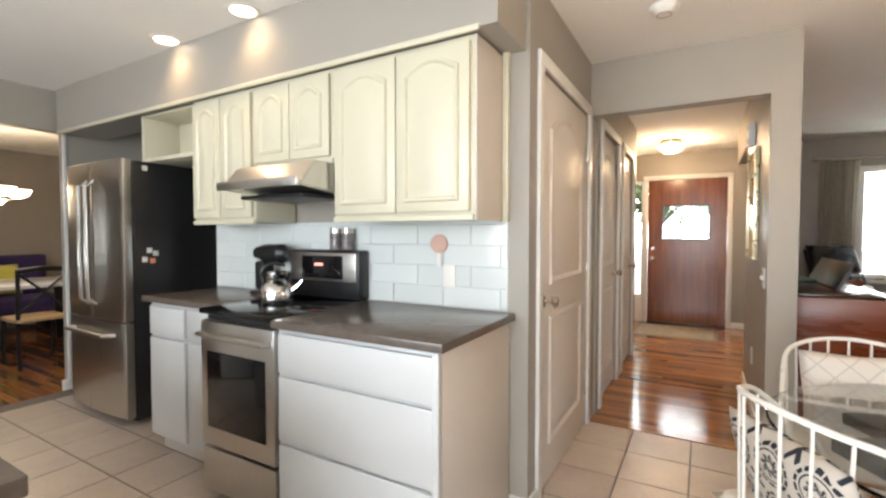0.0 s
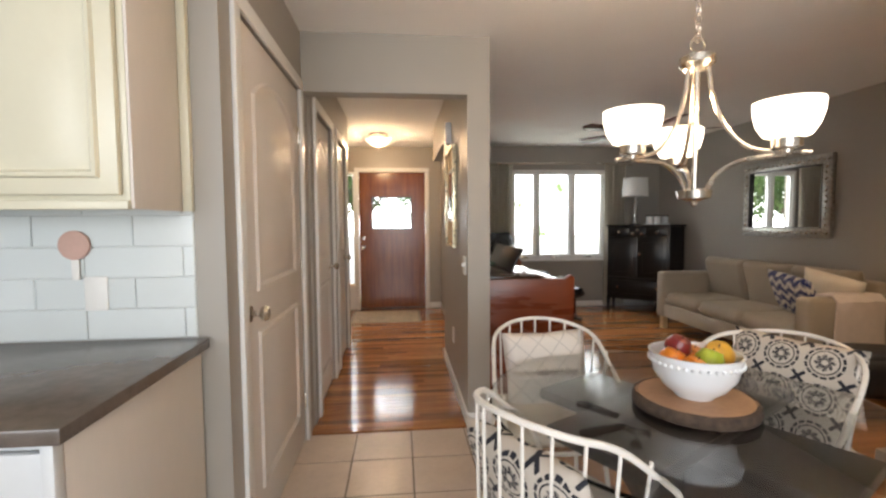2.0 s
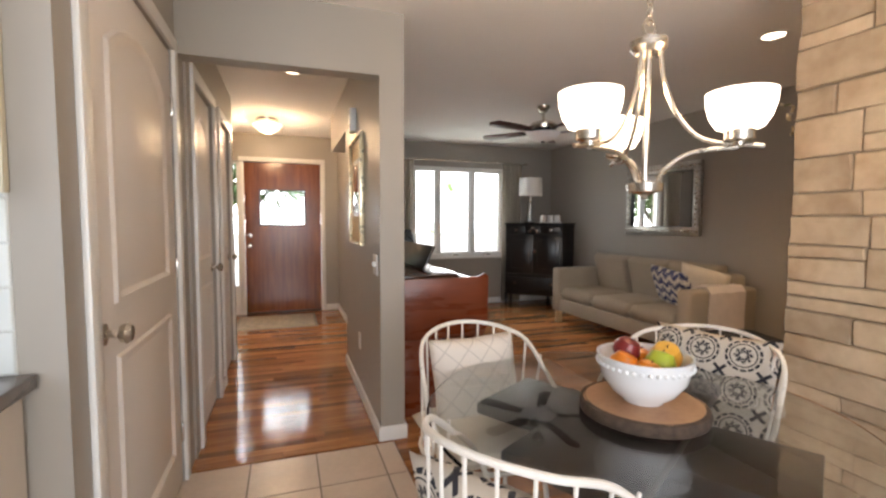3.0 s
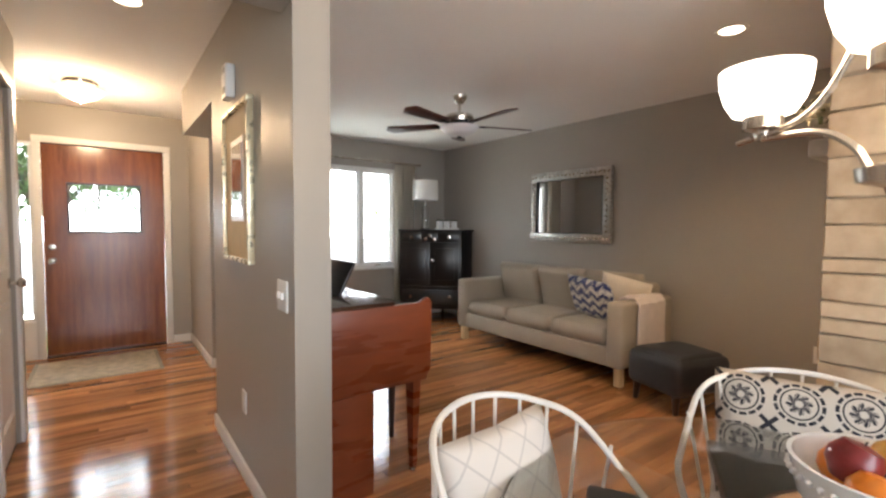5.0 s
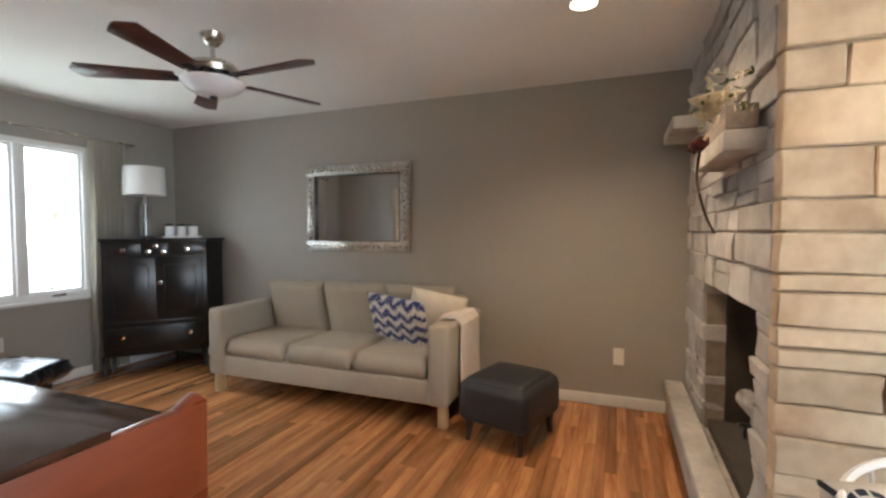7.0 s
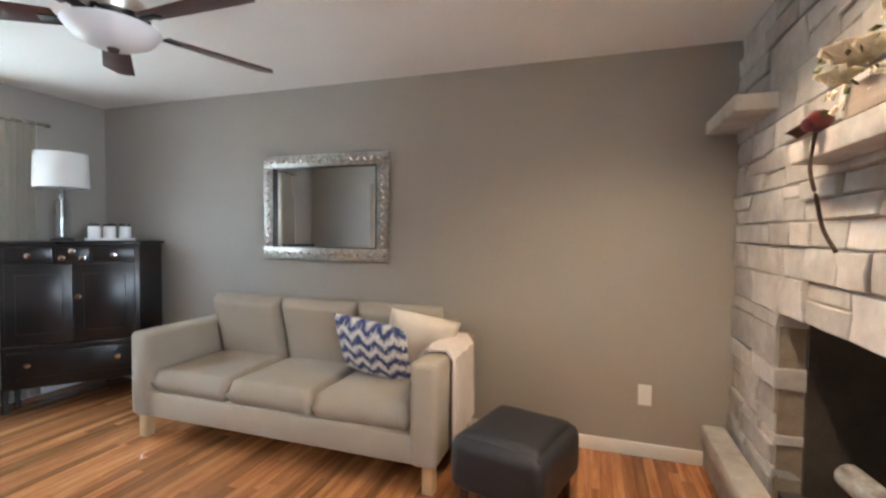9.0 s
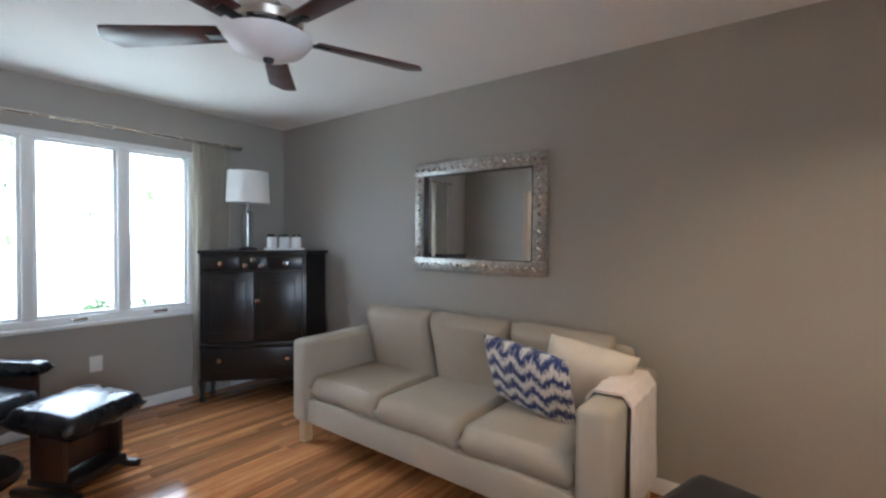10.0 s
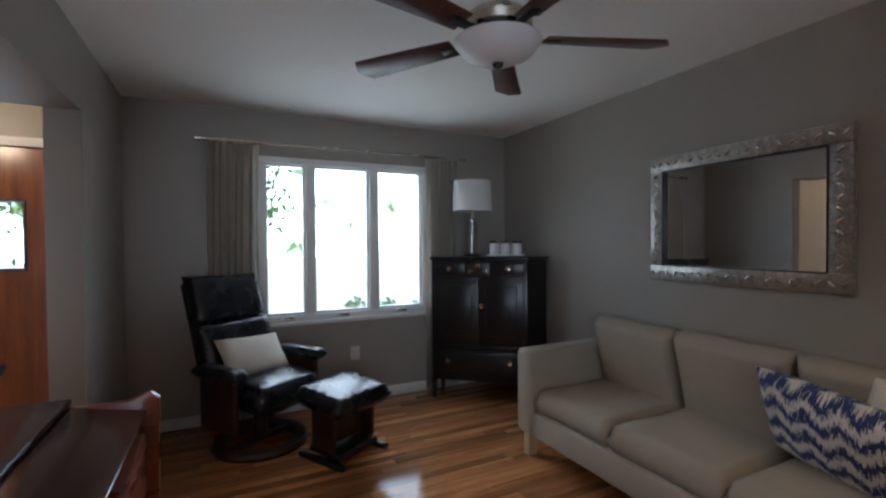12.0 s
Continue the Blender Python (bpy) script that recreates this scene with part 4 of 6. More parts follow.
for i in range(-12, 9):
    for j in range(0, 18):
        x0, y1 = 0.455 + i * TILE, 4.145 - j * TILE
        if y1 - TILE < -1.6 or x0 < -3.4 or (y1 > 2.93 and x0 < 0.4) or (y1 > 2.0 and x0 > TX - 0.02):
            continue
        if y1 > -0.4 and x0 + TILE <= TX:
            o = new("tile", tile_mesh)
            o.location = (x0, y1 - TILE, 0)
            o.parent = tf
        else:
            box((x0 + 0.004, y1 - TILE + 0.004, -0.003), (min(x0 + TILE, TX if y1 > 2.0 else 3.3) - 0.004, y1 - 0.004, 0.0), 0, rest)
tagged(part("tile_rest", rest, FTILE, tf), kind="stuff")
wf = thing("floor_wood_area", "glossy honey-brown hickory strip floor with dark streaks", "floor", kind="structure")
BW = 0.06
near, far, rb = [], bmesh.new(), random.Random(9)
y = 2.0
while y < 8.4:
    xs, xe = (PX - 0.35 if y > 6.2 else PX) - (0.5 if y > 6.3 else 0), LX
    if y < 4.145:
        xs = TX
    x = xs - rb.uniform(0, 0.6)
    while x < xe:
        L = rb.uniform(0.6, 2.0)
        a, b = max(x, xs), min(x + L, xe)
        if b - a > 0.02:
            lo, hi = (a + 0.0007, y + 0.0007, -0.010), (b - 0.0007, min(y + BW, 8.4) - 0.0007, rb.uniform(-0.0004, 0.0))
            if 3.2 < y < 7.3 and len(near) < 300:
                near.append(1)
                part("floor_board", box(lo, hi), OAK, wf)
            else:
                box(lo, hi, 0, far)
        x += L
    y += BW
tagged(part("floor_board_rest", far, OAKJ, wf), kind="stuff")
dn = thing("floor_dining", "dark wooden dining room floor", "floor", kind="structure")
far = bmesh.new()
y = -1.6
while y < 5.2:
    x = -7.05 - rb.uniform(0, 0.6)
    while x < -3.35:
        L = rb.uniform(0.5, 1.3)
        a, b = max(x, -7.05), min(x + L, -3.35)
        if b - a > 0.02:
            box((a, y + 0.001, -0.01), (b - 0.002, y + BW - 0.001, 0), 0, far)
        x += L
    y += BW
tagged(part("dining_boards", far, OAKJ, dn), kind="stuff")

# ---- backsplash tiles ----
bs = thing("tile_backsplash", "white glazed subway tile backsplash", "backsplash", kind="structure")
part("grout_bed", box((-1.74, KY - 0.006, 0.922), (0.395, KY - 0.0005, 1.345)), GROUT, bs)
row, z = 0, 0.924
while z < 1.34:
    x = -1.74 - (0.15 if row % 2 else 0)
    while x < 0.395:
        a, b = max(x, -1.74), min(x + 0.30, 0.395)
        if b - a > 0.02:
            part("tile", box((a + 0.0012, KY - 0.012, z + 0.0012), (b - 0.0012, KY - 0.005, min(z + 0.10, 1.344) - 0.0012), 0.0025, seg=1), TILEW, bs)
        x += 0.30
    row, z = row + 1, z + 0.10

# ---- sofa ----
sx0, sx1, sy0, sy1 = 4.17, 4.99, 4.52, 6.60
so = thing("sofa", "beige cloth three-seat sofa with pale wooden legs", "sofa")
part("base", box((sx0 + 0.02, sy0 + 0.01, 0.15), (sx1, sy1 - 0.01, 0.31), 0.02), SOFA, so)
part("back", bent(box((-0.07, sy0 + 0.12, 0.3), (0.07, sy1 - 0.12, 0.79), 0.04, seg=3), pose(4.92, 0, 0)), SOFA, so)
for y0, y1 in ((sy0, sy0 + 0.15), (sy1 - 0.15, sy1)):
    bm = box((sx0, y0, 0.15), (sx1 - 0.02, y1, 0.69), 0.035, seg=3)
    part("armrest", bm, SOFA, so)
w = (sy1 - sy0 - 0.31) / 3
for k in range(3):
    yc = sy0 + 0.155 + w * (k + 0.5)
    part("seat_cushion", bent(cushion(0.68, w - 0.004, 0.16, 0.28, 20, 0.20), pose(sx0 + 0.355, yc, 0.375)), SOFA, so)
    part("back_cushion", bent(cushion(0.50, w - 0.004, 0.18, 0.35, 20, 0.22), pose(4.79, yc, 0.635, 0, 76, 0)), SOFA, so)
for x in (sx0 + 0.07, sx1 - 0.07):
    for y in (sy0 + 0.06, sy1 - 0.06):
        part("leg", box((x - 0.03, y - 0.03, 0), (x + 0.03, y + 0.03, 0.15), 0.004), PALEWOOD, so, "pale wooden block leg")
thing("throw_pillow", "navy and white zigzag ikat pillow on the sofa", "pillow", pose(4.55, 5.06, 0.63, 0, 66, -12) @ pose(0, 0, 0, 0, 0, 6), bm=cushion(0.41, 0.53, 0.15, 0.9, 16), mat=IKAT)
thing("throw_pillow", "plain cream square pillow on the sofa", "pillow", pose(4.64, 4.80, 0.665, 0, 66, 18) @ pose(0, 0, 0, 0, 0, 14), bm=cushion(0.42, 0.42, 0.15, 0.9, 16), mat=CREAM)
bm = bmesh.new()
prof = [(sy0 + 0.155, 0.50), (sy0 + 0.158, 0.66), (sy0 + 0.13, 0.702), (sy0 + 0.075, 0.706), (sy0 + 0.02, 0.702), (sy0 - 0.016, 0.66), (sy0 - 0.022, 0.45), (sy0 - 0.028, 0.22)]
cols = 10
gridv = [[bm.verts.new((4.36 + 0.42 * i / cols + 0.01 * math.sin(j * 1.7), y + 0.004 * math.sin(i * 2.1 + j), zz + 0.004 * math.sin(i * 1.3 + j * 2))) for i in range(cols + 1)] for j, (y, zz) in enumerate(prof)]
for j in range(len(prof) - 1):
    for i in range(cols):
        bm.faces.new((gridv[j][i], gridv[j][i + 1], gridv[j + 1][i + 1], gridv[j + 1][i]))
bmesh.ops.recalc_face_normals(bm, faces=bm.faces)
bmesh.ops.solidify(bm, geom=bm.faces[:], thickness=-0.012)
thing("throw_blanket", "pale pinkish blanket draped over the sofa arm", "blanket", bm=bm, mat=THROW)

ot = thing("ottoman", "square black leather ottoman with dark wooden legs", "ottoman", pose(4.285, 4.14, 0, 0, 0, -16))
part("cushion", bent(cushion(0.47, 0.43, 0.09, 0.6, 16, 0.4), pose(0, 0, 0.368)), DULLLEATHER, ot)
part("box", box((-0.26, -0.24, 0.125), (0.26, 0.24, 0.385), 0.06, seg=5), DULLLEATHER, ot)
for x in (-0.2, 0.2):
    for y in (-0.175, 0.175):
        part("leg", tube([(x * 1.04, y * 1.04, 0), (x, y, 0.13)], [0.018, 0.028], 10), DARKWOOD, ot)

# ---- mirror ----
mi = thing("wall_mirror", "rectangular wall mirror in an ornate silver frame", "mirror")
my0, my1, mz0, mz1, mw = 5.175, 6.24, 1.125, 1.91, 0.095
part("mirror_glass", box((LX - 0.022, my0 + mw - 0.01, mz0 + mw - 0.01), (LX - 0.014, my1 - mw + 0.01, mz1 - mw + 0.01)), MIRROR, mi)
def rail(lo, hi):
    return box(lo, hi, 0.010)
for lo, hi in (((my0, mz0), (my1, mz0 + mw)), ((my0, mz1 - mw), (my1, mz1)), ((my0, mz0 + mw), (my0 + mw, mz1 - mw)), ((my1 - mw, mz0 + mw), (my1, mz1 - mw))):
    r = part("frame_rail", rail((LX - 0.045, lo[0], lo[1]), (LX - 0.002, hi[0], hi[1])), SILVER, mi)
    bm = bmesh.new()
    hor = hi[0] - lo[0] > hi[1] - lo[1]
    L = (hi[0] - lo[0]) if hor else (hi[1] - lo[1])
    n = int(L / 0.052)
    for k in range(n):
        t = (k + 0.5) * L / n
        c = (lo[0] + t, lo[1] + mw / 2) if hor else (lo[0] + mw / 2, lo[1] + t)
        m = pose(LX - 0.046, c[0], c[1], (45 if k % 2 else -45), 0, 0)
        own = bmesh.new()
        bmesh.ops.create_uvsphere(own, u_segments=8, v_segments=5, radius=1)
        bmesh.ops.transform(own, matrix=m @ Matrix.Diagonal((0.009, 0.022, 0.010, 1)), verts=own.verts)
        join(bm, own)
    part("scroll_carving", bm, NICKEL, r)
    e = 0.007
    if hor:
        zz = (hi[1], hi[1] + 0.0) if lo[1] == mz0 else (lo[1], lo[1])
        part("bead", box((LX - 0.05, lo[0] + mw, zz[0] - e / 2), (LX - 0.02, hi[0] - mw, zz[0] + e / 2), 0.005), BLACKP, r, "dark inner bead")
    else:
        yy = hi[0] if lo[0] == my0 else lo[0]
        part("bead", box((LX - 0.05, yy - e / 2, lo[1]), (LX - 0.02, yy + e / 2, hi[1]), 0.005), BLACKP, r, "dark inner bead")

# ---- corner chest ----
ch = thing("corner_chest", "tall black-painted corner chest with small silver knobs", "chest")
A, F_, B_ = Vector((4.11, 7.78)), Vector((4.74, 7.24)), Vector((4.985, 7.30))
outline = [tuple(A), tuple(F_), tuple(B_), (4.985, 7.96), (4.24, 7.96)]
part("body", prism([(x, y) for x, y in outline], 0.17, 1.22, 0.004), BLACKW, ch)
part("top", prism([(A.x - 0.02, A.y + 0.0), (F_.x - 0.005, F_.y - 0.022), (B_.x + 0.02, B_.y - 0.012), (5.01, 7.985), (4.22, 7.985)], 1.22, 1.245, 0.005), BLACKW, ch)
along = (F_ - A).normalized()
out = Vector((along.y, -along.x))
W = (F_ - A).length
ang = math.degrees(math.atan2(along.y, along.x))
M = pose(A.x, A.y, 0, 0, 0, ang)
def front(a, b, z0, z1, d=0.014):
    return bent(box((a, -d, z0), (b, 0.002, z1), 0.005), M)
def pull(parent, a, z, s=1.35):
    part("knob", bent(lathe([(0, 0), (0.006, 0), (0.006, 0.010), (0.016 * s, 0.016), (0.015 * s, 0.024), (0, 0.027)], 14), M @ pose(a, -0.014, z, 90)), CHROME, parent, "silver knob")
for a, b, kx in ((0.03, W * 0.36, W * 0.2), (W * 0.38, W * 0.62, W * 0.5), (W * 0.64, W - 0.03, W * 0.8)):
    d = part("drawer", front(a, b, 1.09, 1.20), BLACKW, ch)
    if a < W * 0.37 or a > W * 0.63:
        pull(d, kx, 1.14)
    else:
        pull(d, kx, 1.17), pull(d, kx - 0.06, 1.12), pull(d, kx + 0.06, 1.12)
for a, b in ((0.03, W / 2 - 0.003), (W / 2 + 0.003, W - 0.03)):
    d = part("door", front(a, b, 0.50, 1.075), BLACKW, ch)
    part("door_panel", front(a + 0.06, b - 0.06, 0.57, 1.0, 0.019), BLACKW, d)
pull(d, W / 2 + 0.03, 0.83)
part("moulding", front(0.0, W, 0.455, 0.485, 0.022), BLACKW, ch)
d = part("bottom_drawer", front(0.03, W - 0.03, 0.25, 0.44), BLACKW, ch)
pull(d, W * 0.18, 0.35), pull(d, W * 0.82, 0.35)
for x, y in ((A.x + 0.03, A.y + 0.02), (F_.x, F_.y + 0.04), (4.95, 7.34), (4.95, 7.92), (4.28, 7.92)):
    part("leg", tube([(x, y, 0.0), (x, y, 0.05), (x, y, 0.18)], [0.026, 0.018, 0.028], 10), BLACKW, ch)

lp = thing("table_lamp", "table lamp with white drum shade and clear glass column", "lamp", pose(4.5, 7.74, 1.246))
part("foot", lathe([(0, 0), (0.075, 0), (0.075, 0.014), (0.03, 0.024), (0, 0.024)], 24), BLACKP, lp)
part("column", lathe([(0.0, 0.025), (0.045, 0.025), (0.048, 0.04), (0.048, 0.28), (0.04, 0.31), (0.018, 0.325), (0, 0.325)], 24), LAMPGLASS, lp, "clear glass column")
part("rod", lathe([(0.006, 0.025), (0.006, 0.43), (0, 0.43)], 10), CHROME, lp)
part("collar", lathe([(0.02, 0.325), (0.022, 0.345), (0.012, 0.36), (0.012, 0.42), (0, 0.42)], 16), CHROME, lp)
part("shade", lathe([(0.168, 0.405), (0.178, 0.41), (0.168, 0.675), (0.163, 0.675), (0.173, 0.41), (0.168, 0.405)], 40), LAMPSHADE, lp, "white linen drum shade")
part("shade_cap", lathe([(0, 0.66), (0.16, 0.66), (0.16, 0.665), (0, 0.665)], 24), LAMPSHADE, lp)
T = pose(4.73, 7.55, 1.246, 0, 0, -28)
tr = thing("candle_tray", "small white rectangular tray", "tray", T)
part("dish", box((-0.17, -0.06, 0), (0.17, 0.06, 0.02), 0.006), PORCELAIN, tr)
for k in range(3):
    c = thing("pillar_candle", "white pillar candle with dark greenery on a tray", "candle", T @ pose(-0.10 + 0.10 * k, 0, 0.0205), group="candles")
    part("wax", lathe([(0, 0), (0.042, 0), (0.044, 0.01), (0.044, 0.09), (0.036, 0.095), (0, 0.09)], 20), PORCELAIN, c)
    bm = bmesh.new()
    rr = random.Random(k)
    for q in range(14):
        a, r = rr.uniform(0, 6.3), rr.uniform(0.01, 0.038)
        bmesh.ops.create_icosphere(bm, subdivisions=1, radius=0.010, matrix=Matrix.Translation((r * math.cos(a), r * math.sin(a), 0.10 + rr.uniform(0, 0.012))))
    part("greenery", bm, grain("dark_sprig", (0.04, 0.045, 0.03), rough=0.8), c, "dark leafy sprig")

# ---- recliner ----
rc = thing("recliner", "black leather recliner on a round dark wooden swivel base", "armchair", pose(2.68, 7.52, 0, 0, 0, 34))
part("base_ring", bent(lathe([(0.22, 0), (0.31, 0), (0.315, 0.02), (0.30, 0.045), (0.22, 0.04), (0.22, 0)], 36), pose(0, 0, 0)), DARKWOOD, rc)
part("cross_bar", box((-0.24, -0.035, 0.02), (0.24, 0.035, 0.05), 0.006), DARKWOOD, rc)
part("post", lathe([(0, 0.03), (0.045, 0.03), (0.045, 0.25), (0.12, 0.27), (0.12, 0.29), (0, 0.29)], 20), DARKWOOD, rc)
part("seat", bent(cushion(0.52, 0.56, 0.20, 0.35, 14, 0.28), pose(0, -0.06, 0.40, 5)), LEATHER, rc)
bm = cushion(0.60, 0.44, 0.17, 0.4, 14, 0.28)
part("lower_back", bent(bm, pose(0, 0.24, 0.62, 70)), LEATHER, rc)
part("head_rest", bent(cushion(0.58, 0.36, 0.16, 0.45, 14, 0.28), pose(0, 0.37, 0.98, 72)), LEATHER, rc)
part("back_shell", bent(box((-0.27, -0.36, -0.02), (0.27, 0.36, 0.03), 0.02), pose(0, 0.36, 0.76, 71)), LEATHER, rc)
for sgn in (-1, 1):
    a = part("arm_panel", box((sgn * 0.33 - 0.022, -0.20, 0.2), (sgn * 0.33 + 0.022, 0.14, 0.54), 0.015), DARKWOOD, rc, "dark wooden arm side")
    part("arm_pad", bent(cushion(0.11, 0.46, 0.09, 0.5, 10, 0.3), pose(sgn * 0.33, -0.04, 0.565)), LEATHER, a)
thing("lumbar_pillow", "crumpled cream pillow on the recliner seat", "pillow", pose(2.68, 7.52, 0, 0, 0, 34) @ pose(0.0, 0.06, 0.60, 52, 4, 0), bm=cushion(0.50, 0.30, 0.11, 0.9, 14), mat=CREAM)
fo = thing("footstool", "black leather glider footstool with dark wooden base", "footstool", pose(3.16, 7.11, 0, 0, 0, 30))
part("pad", bent(cushion(0.50, 0.42, 0.14, 0.45, 14, 0.3), pose(0, 0, 0.385, 6)), LEATHER, fo)
for sgn in (-1, 1):
    part("side_panel", box((sgn * 0.17 - 0.014, -0.10, 0.08), (sgn * 0.17 + 0.014, 0.10, 0.33), 0.006), DARKWOOD, fo)
    part("runner", box((sgn * 0.19 - 0.02, -0.20, 0.0), (sgn * 0.19 + 0.02, 0.20, 0.035), 0.008), BLACKP, fo)
part("cross_panel", box((-0.16, -0.03, 0.1), (0.16, 0.0, 0.28), 0.004), DARKWOOD, fo)
part("base_plate", box((-0.17, -0.14, 0.035), (0.17, 0.14, 0.08), 0.01), BLACKP, fo)

# ---- curtains ----
rod = thing("curtain_rod", "thin dark bronze curtain rod over the window", "curtain rod")
part("pole", tube([(2.30, 7.95, 2.157), (4.53, 7.95, 2.157)], 0.011, 12), NICKEL, rod)
for x in (2.30, 4.53):
    part("finial", bent(lathe([(0.011, -0.02), (0.017, -0.018), (0.017, 0.02), (0, 0.022)], 14), pose(x, 7.95, 2.157, 0, 90, 0)), NICKEL, rod)
for x in (2.36, 4.47):
    part("bracket", box((x - 0.008, 7.95, 2.145), (x + 0.008, LY - 0.001, 2.165), 0.003), NICKEL, rod)
for a, b in ((2.35, 2.715), (4.13, 4.45)):
    cu = thing("curtain", "cream floor-length curtain panel in soft pleats", "curtain", group="curtains")
    bm = bmesh.new()
    n, rows = 72, 14
    vs = []
    for j in range(rows + 1):
        t = j / rows
        zz = 2.135 - t * (2.135 - 0.03)
        vs.append([bm.verts.new((a + (b - a) * i / n * (1 - 0.05 * math.sin(math.pi * t)) + 0.006 * math.sin(3 * t + i * 0.2), 7.945 + (0.022 + 0.008 * t) * math.sin(2 * math.pi * 7 * i / n + 0.6 * math.sin(3 * t)) + 0.004 * math.sin(i * 0.9), zz)) for i in range(n + 1)])
    for j in range(rows):
        for i in range(n):
            bm.faces.new((vs[j][i], vs[j][i + 1], vs[j + 1][i + 1], vs[j + 1][i]))
    bmesh.ops.solidify(bm, geom=bm.faces[:], thickness=0.003)
    part("cloth", bm, CURTAIN, cu)

# ---- spinet piano ----
pi = thing("spinet_piano", "reddish mahogany spinet piano with dark closed lid", "piano")
y0, y1 = 4.43, 5.84
part("case", box((1.64, y0 + 0.03, 0.03), (1.93, y1 - 0.03, 0.895), 0.006), MAHOG, pi)
for a in (y0, y1 - 0.03):
    bm = prism([(1.64, 0.50), (2.24, 0.50), (2.27, 0.56), (2.275, 0.90), (2.25, 0.925), (2.20, 0.90), (1.64, 0.90)], 0, 0.03, 0.003)
    part("end_panel", bent(bm, Matrix(((1, 0, 0, 0), (0, 0, 1, a), (0, 1, 0, 0), (0, 0, 0, 1)))), MAHOG, pi)
    part("lower_end", box((1.64, a, 0.0), (1.94, a + 0.03, 0.498), 0.003), MAHOG, pi)
part("lid", box((1.632, y0 - 0.008, 0.902), (2.05, y1 + 0.008, 0.922), 0.004), DARKTOP, pi, "dark polished lid")
part("fallboard", bent(box((0, y0 + 0.035, -0.008), (0.19, y1 - 0.035, 0.008), 0.004), pose(2.055, 0, 0.90, 0, 12, 0)), DARKTOP, pi, "dark sloping key cover")
part("key_bed", box((1.935, y0 + 0.032, 0.54), (2.22, y1 - 0.032, 0.62), 0.004), MAHOG, pi)
part("key_front", box((2.19, y0 + 0.032, 0.62), (2.24, y1 - 0.032, 0.80), 0.006), MAHOG, pi)
for a in (y0 + 0.06, y1 - 0.06):
    lg = part("leg", tube([(2.20, a, 0.03), (2.20, a, 0.30), (2.20, a, 0.52)], [0.020, 0.031, 0.042], 4), MAHOG, pi)
    part("caster", lathe([(0, 0), (0.016, 0.002), (0.018, 0.015), (0.012, 0.03), (0, 0.032)], 12, (2.20, a, 0)), NICKEL, lg)
part("music_desk", bent(box((-0.008, 4.72, 0), (0.008, 5.6, 0.19), 0.004), pose(1.90, 0, 0.922, 0, 26, 0)), BLACKW, pi, "dark upright music desk")
bk = thing("music_book", "closed green-covered music book on the piano lid", "book", pose(1.78, 5.45, 0.9225, 0, 0, 6))
part("cover", box((-0.12, -0.16, 0), (0.12, 0.16, 0.016), 0.003), grain("green_book_cover", (0.10, 0.20, 0.16), rough=0.4), bk)
bn = thing("piano_bench", "dark wooden piano bench standing under the keys", "bench")
part("seat", box((2.06, 4.86, 0.44), (2.34, 5.5, 0.48), 0.01), DARKWOOD, bn)
for x in (2.09, 2.31):
    for yy in (4.90, 5.46):
        part("leg", tube([(x, yy, 0), (x, yy, 0.44)], [0.014, 0.024], 10), DARKWOOD, bn)

# ---- dining nook ----
TCX, TCY, TZ = 1.95, 2.72, 0.712
tb = thing("glass_table", "round glass-topped table on a dark crossed wooden base", "table", pose(TCX, TCY, 0))
part("glass_top", lathe([(0, TZ - 0.012), (0.606, TZ - 0.012), (0.612, TZ - 0.006), (0.606, TZ), (0, TZ)], 72), TABLEGLASS, tb, "round clear glass top")
for k in range(2):
    part("base_board", bent(box((-0.45, -0.165, TZ - 0.055), (0.45, 0.165, TZ - 0.016), 0.005), pose(0, 0, 0 if k == 0 else -0.042, 0, 0, 30 + 90 * k)), BLACKW, tb, "dark wooden cross board")
for k in range(2):
    bm = prism([(-0.36, 0.0), (0.36, 0.0), (0.10, 0.30), (0.34, TZ - 0.10), (-0.34, TZ - 0.10), (-0.10, 0.30)], -0.025, 0.025, 0.004)
    part("pedestal_panel", bent(bm, pose(0, 0, 0, 90, 0, 30 + 90 * k)), BLACKW, tb)
sl = thing("log_slice", "round cut log slice with dark bark rim on the table", "serving board", pose(1.97, 2.69, TZ + 0.001))
rr = random.Random(2)
ringp = [(0.172 + rr.uniform(-0.005, 0.005)) for _ in range(36)]
part("wood", prism([(ringp[i] * 0.96 * math.cos(i * math.pi / 18), ringp[i] * 0.96 * math.sin(i * math.pi / 18)) for i in range(36)], 0, 0.036), SLABWOOD, sl)
part("bark_rim", lathe([(0.163, 0.0), (0.177, 0.002), (0.181, 0.018), (0.176, 0.034), (0.163, 0.0365)], 48), RINDBARK, sl, "rough dark bark rim")
bo = thing("fruit_bowl", "white porcelain bowl with beaded rim", "bowl", pose(1.97, 2.69, TZ + 0.0375))
part("bowl", lathe([(0, 0), (0.055, 0), (0.06, 0.008), (0.09, 0.03), (0.118, 0.07), (0.130, 0.125), (0.134, 0.138), (0.126, 0.138), (0.112, 0.075), (0.08, 0.035), (0, 0.022)], 48), PORCELAIN, bo)
bm = bmesh.new()
for i in range(40):
    a = i * math.pi / 20
    bmesh.ops.create_icosphere(bm, subdivisions=1, radius=0.007, matrix=Matrix.Translation((0.130 * math.cos(a), 0.130 * math.sin(a), 0.112)))
part("beading", bm, PORCELAIN, bo)
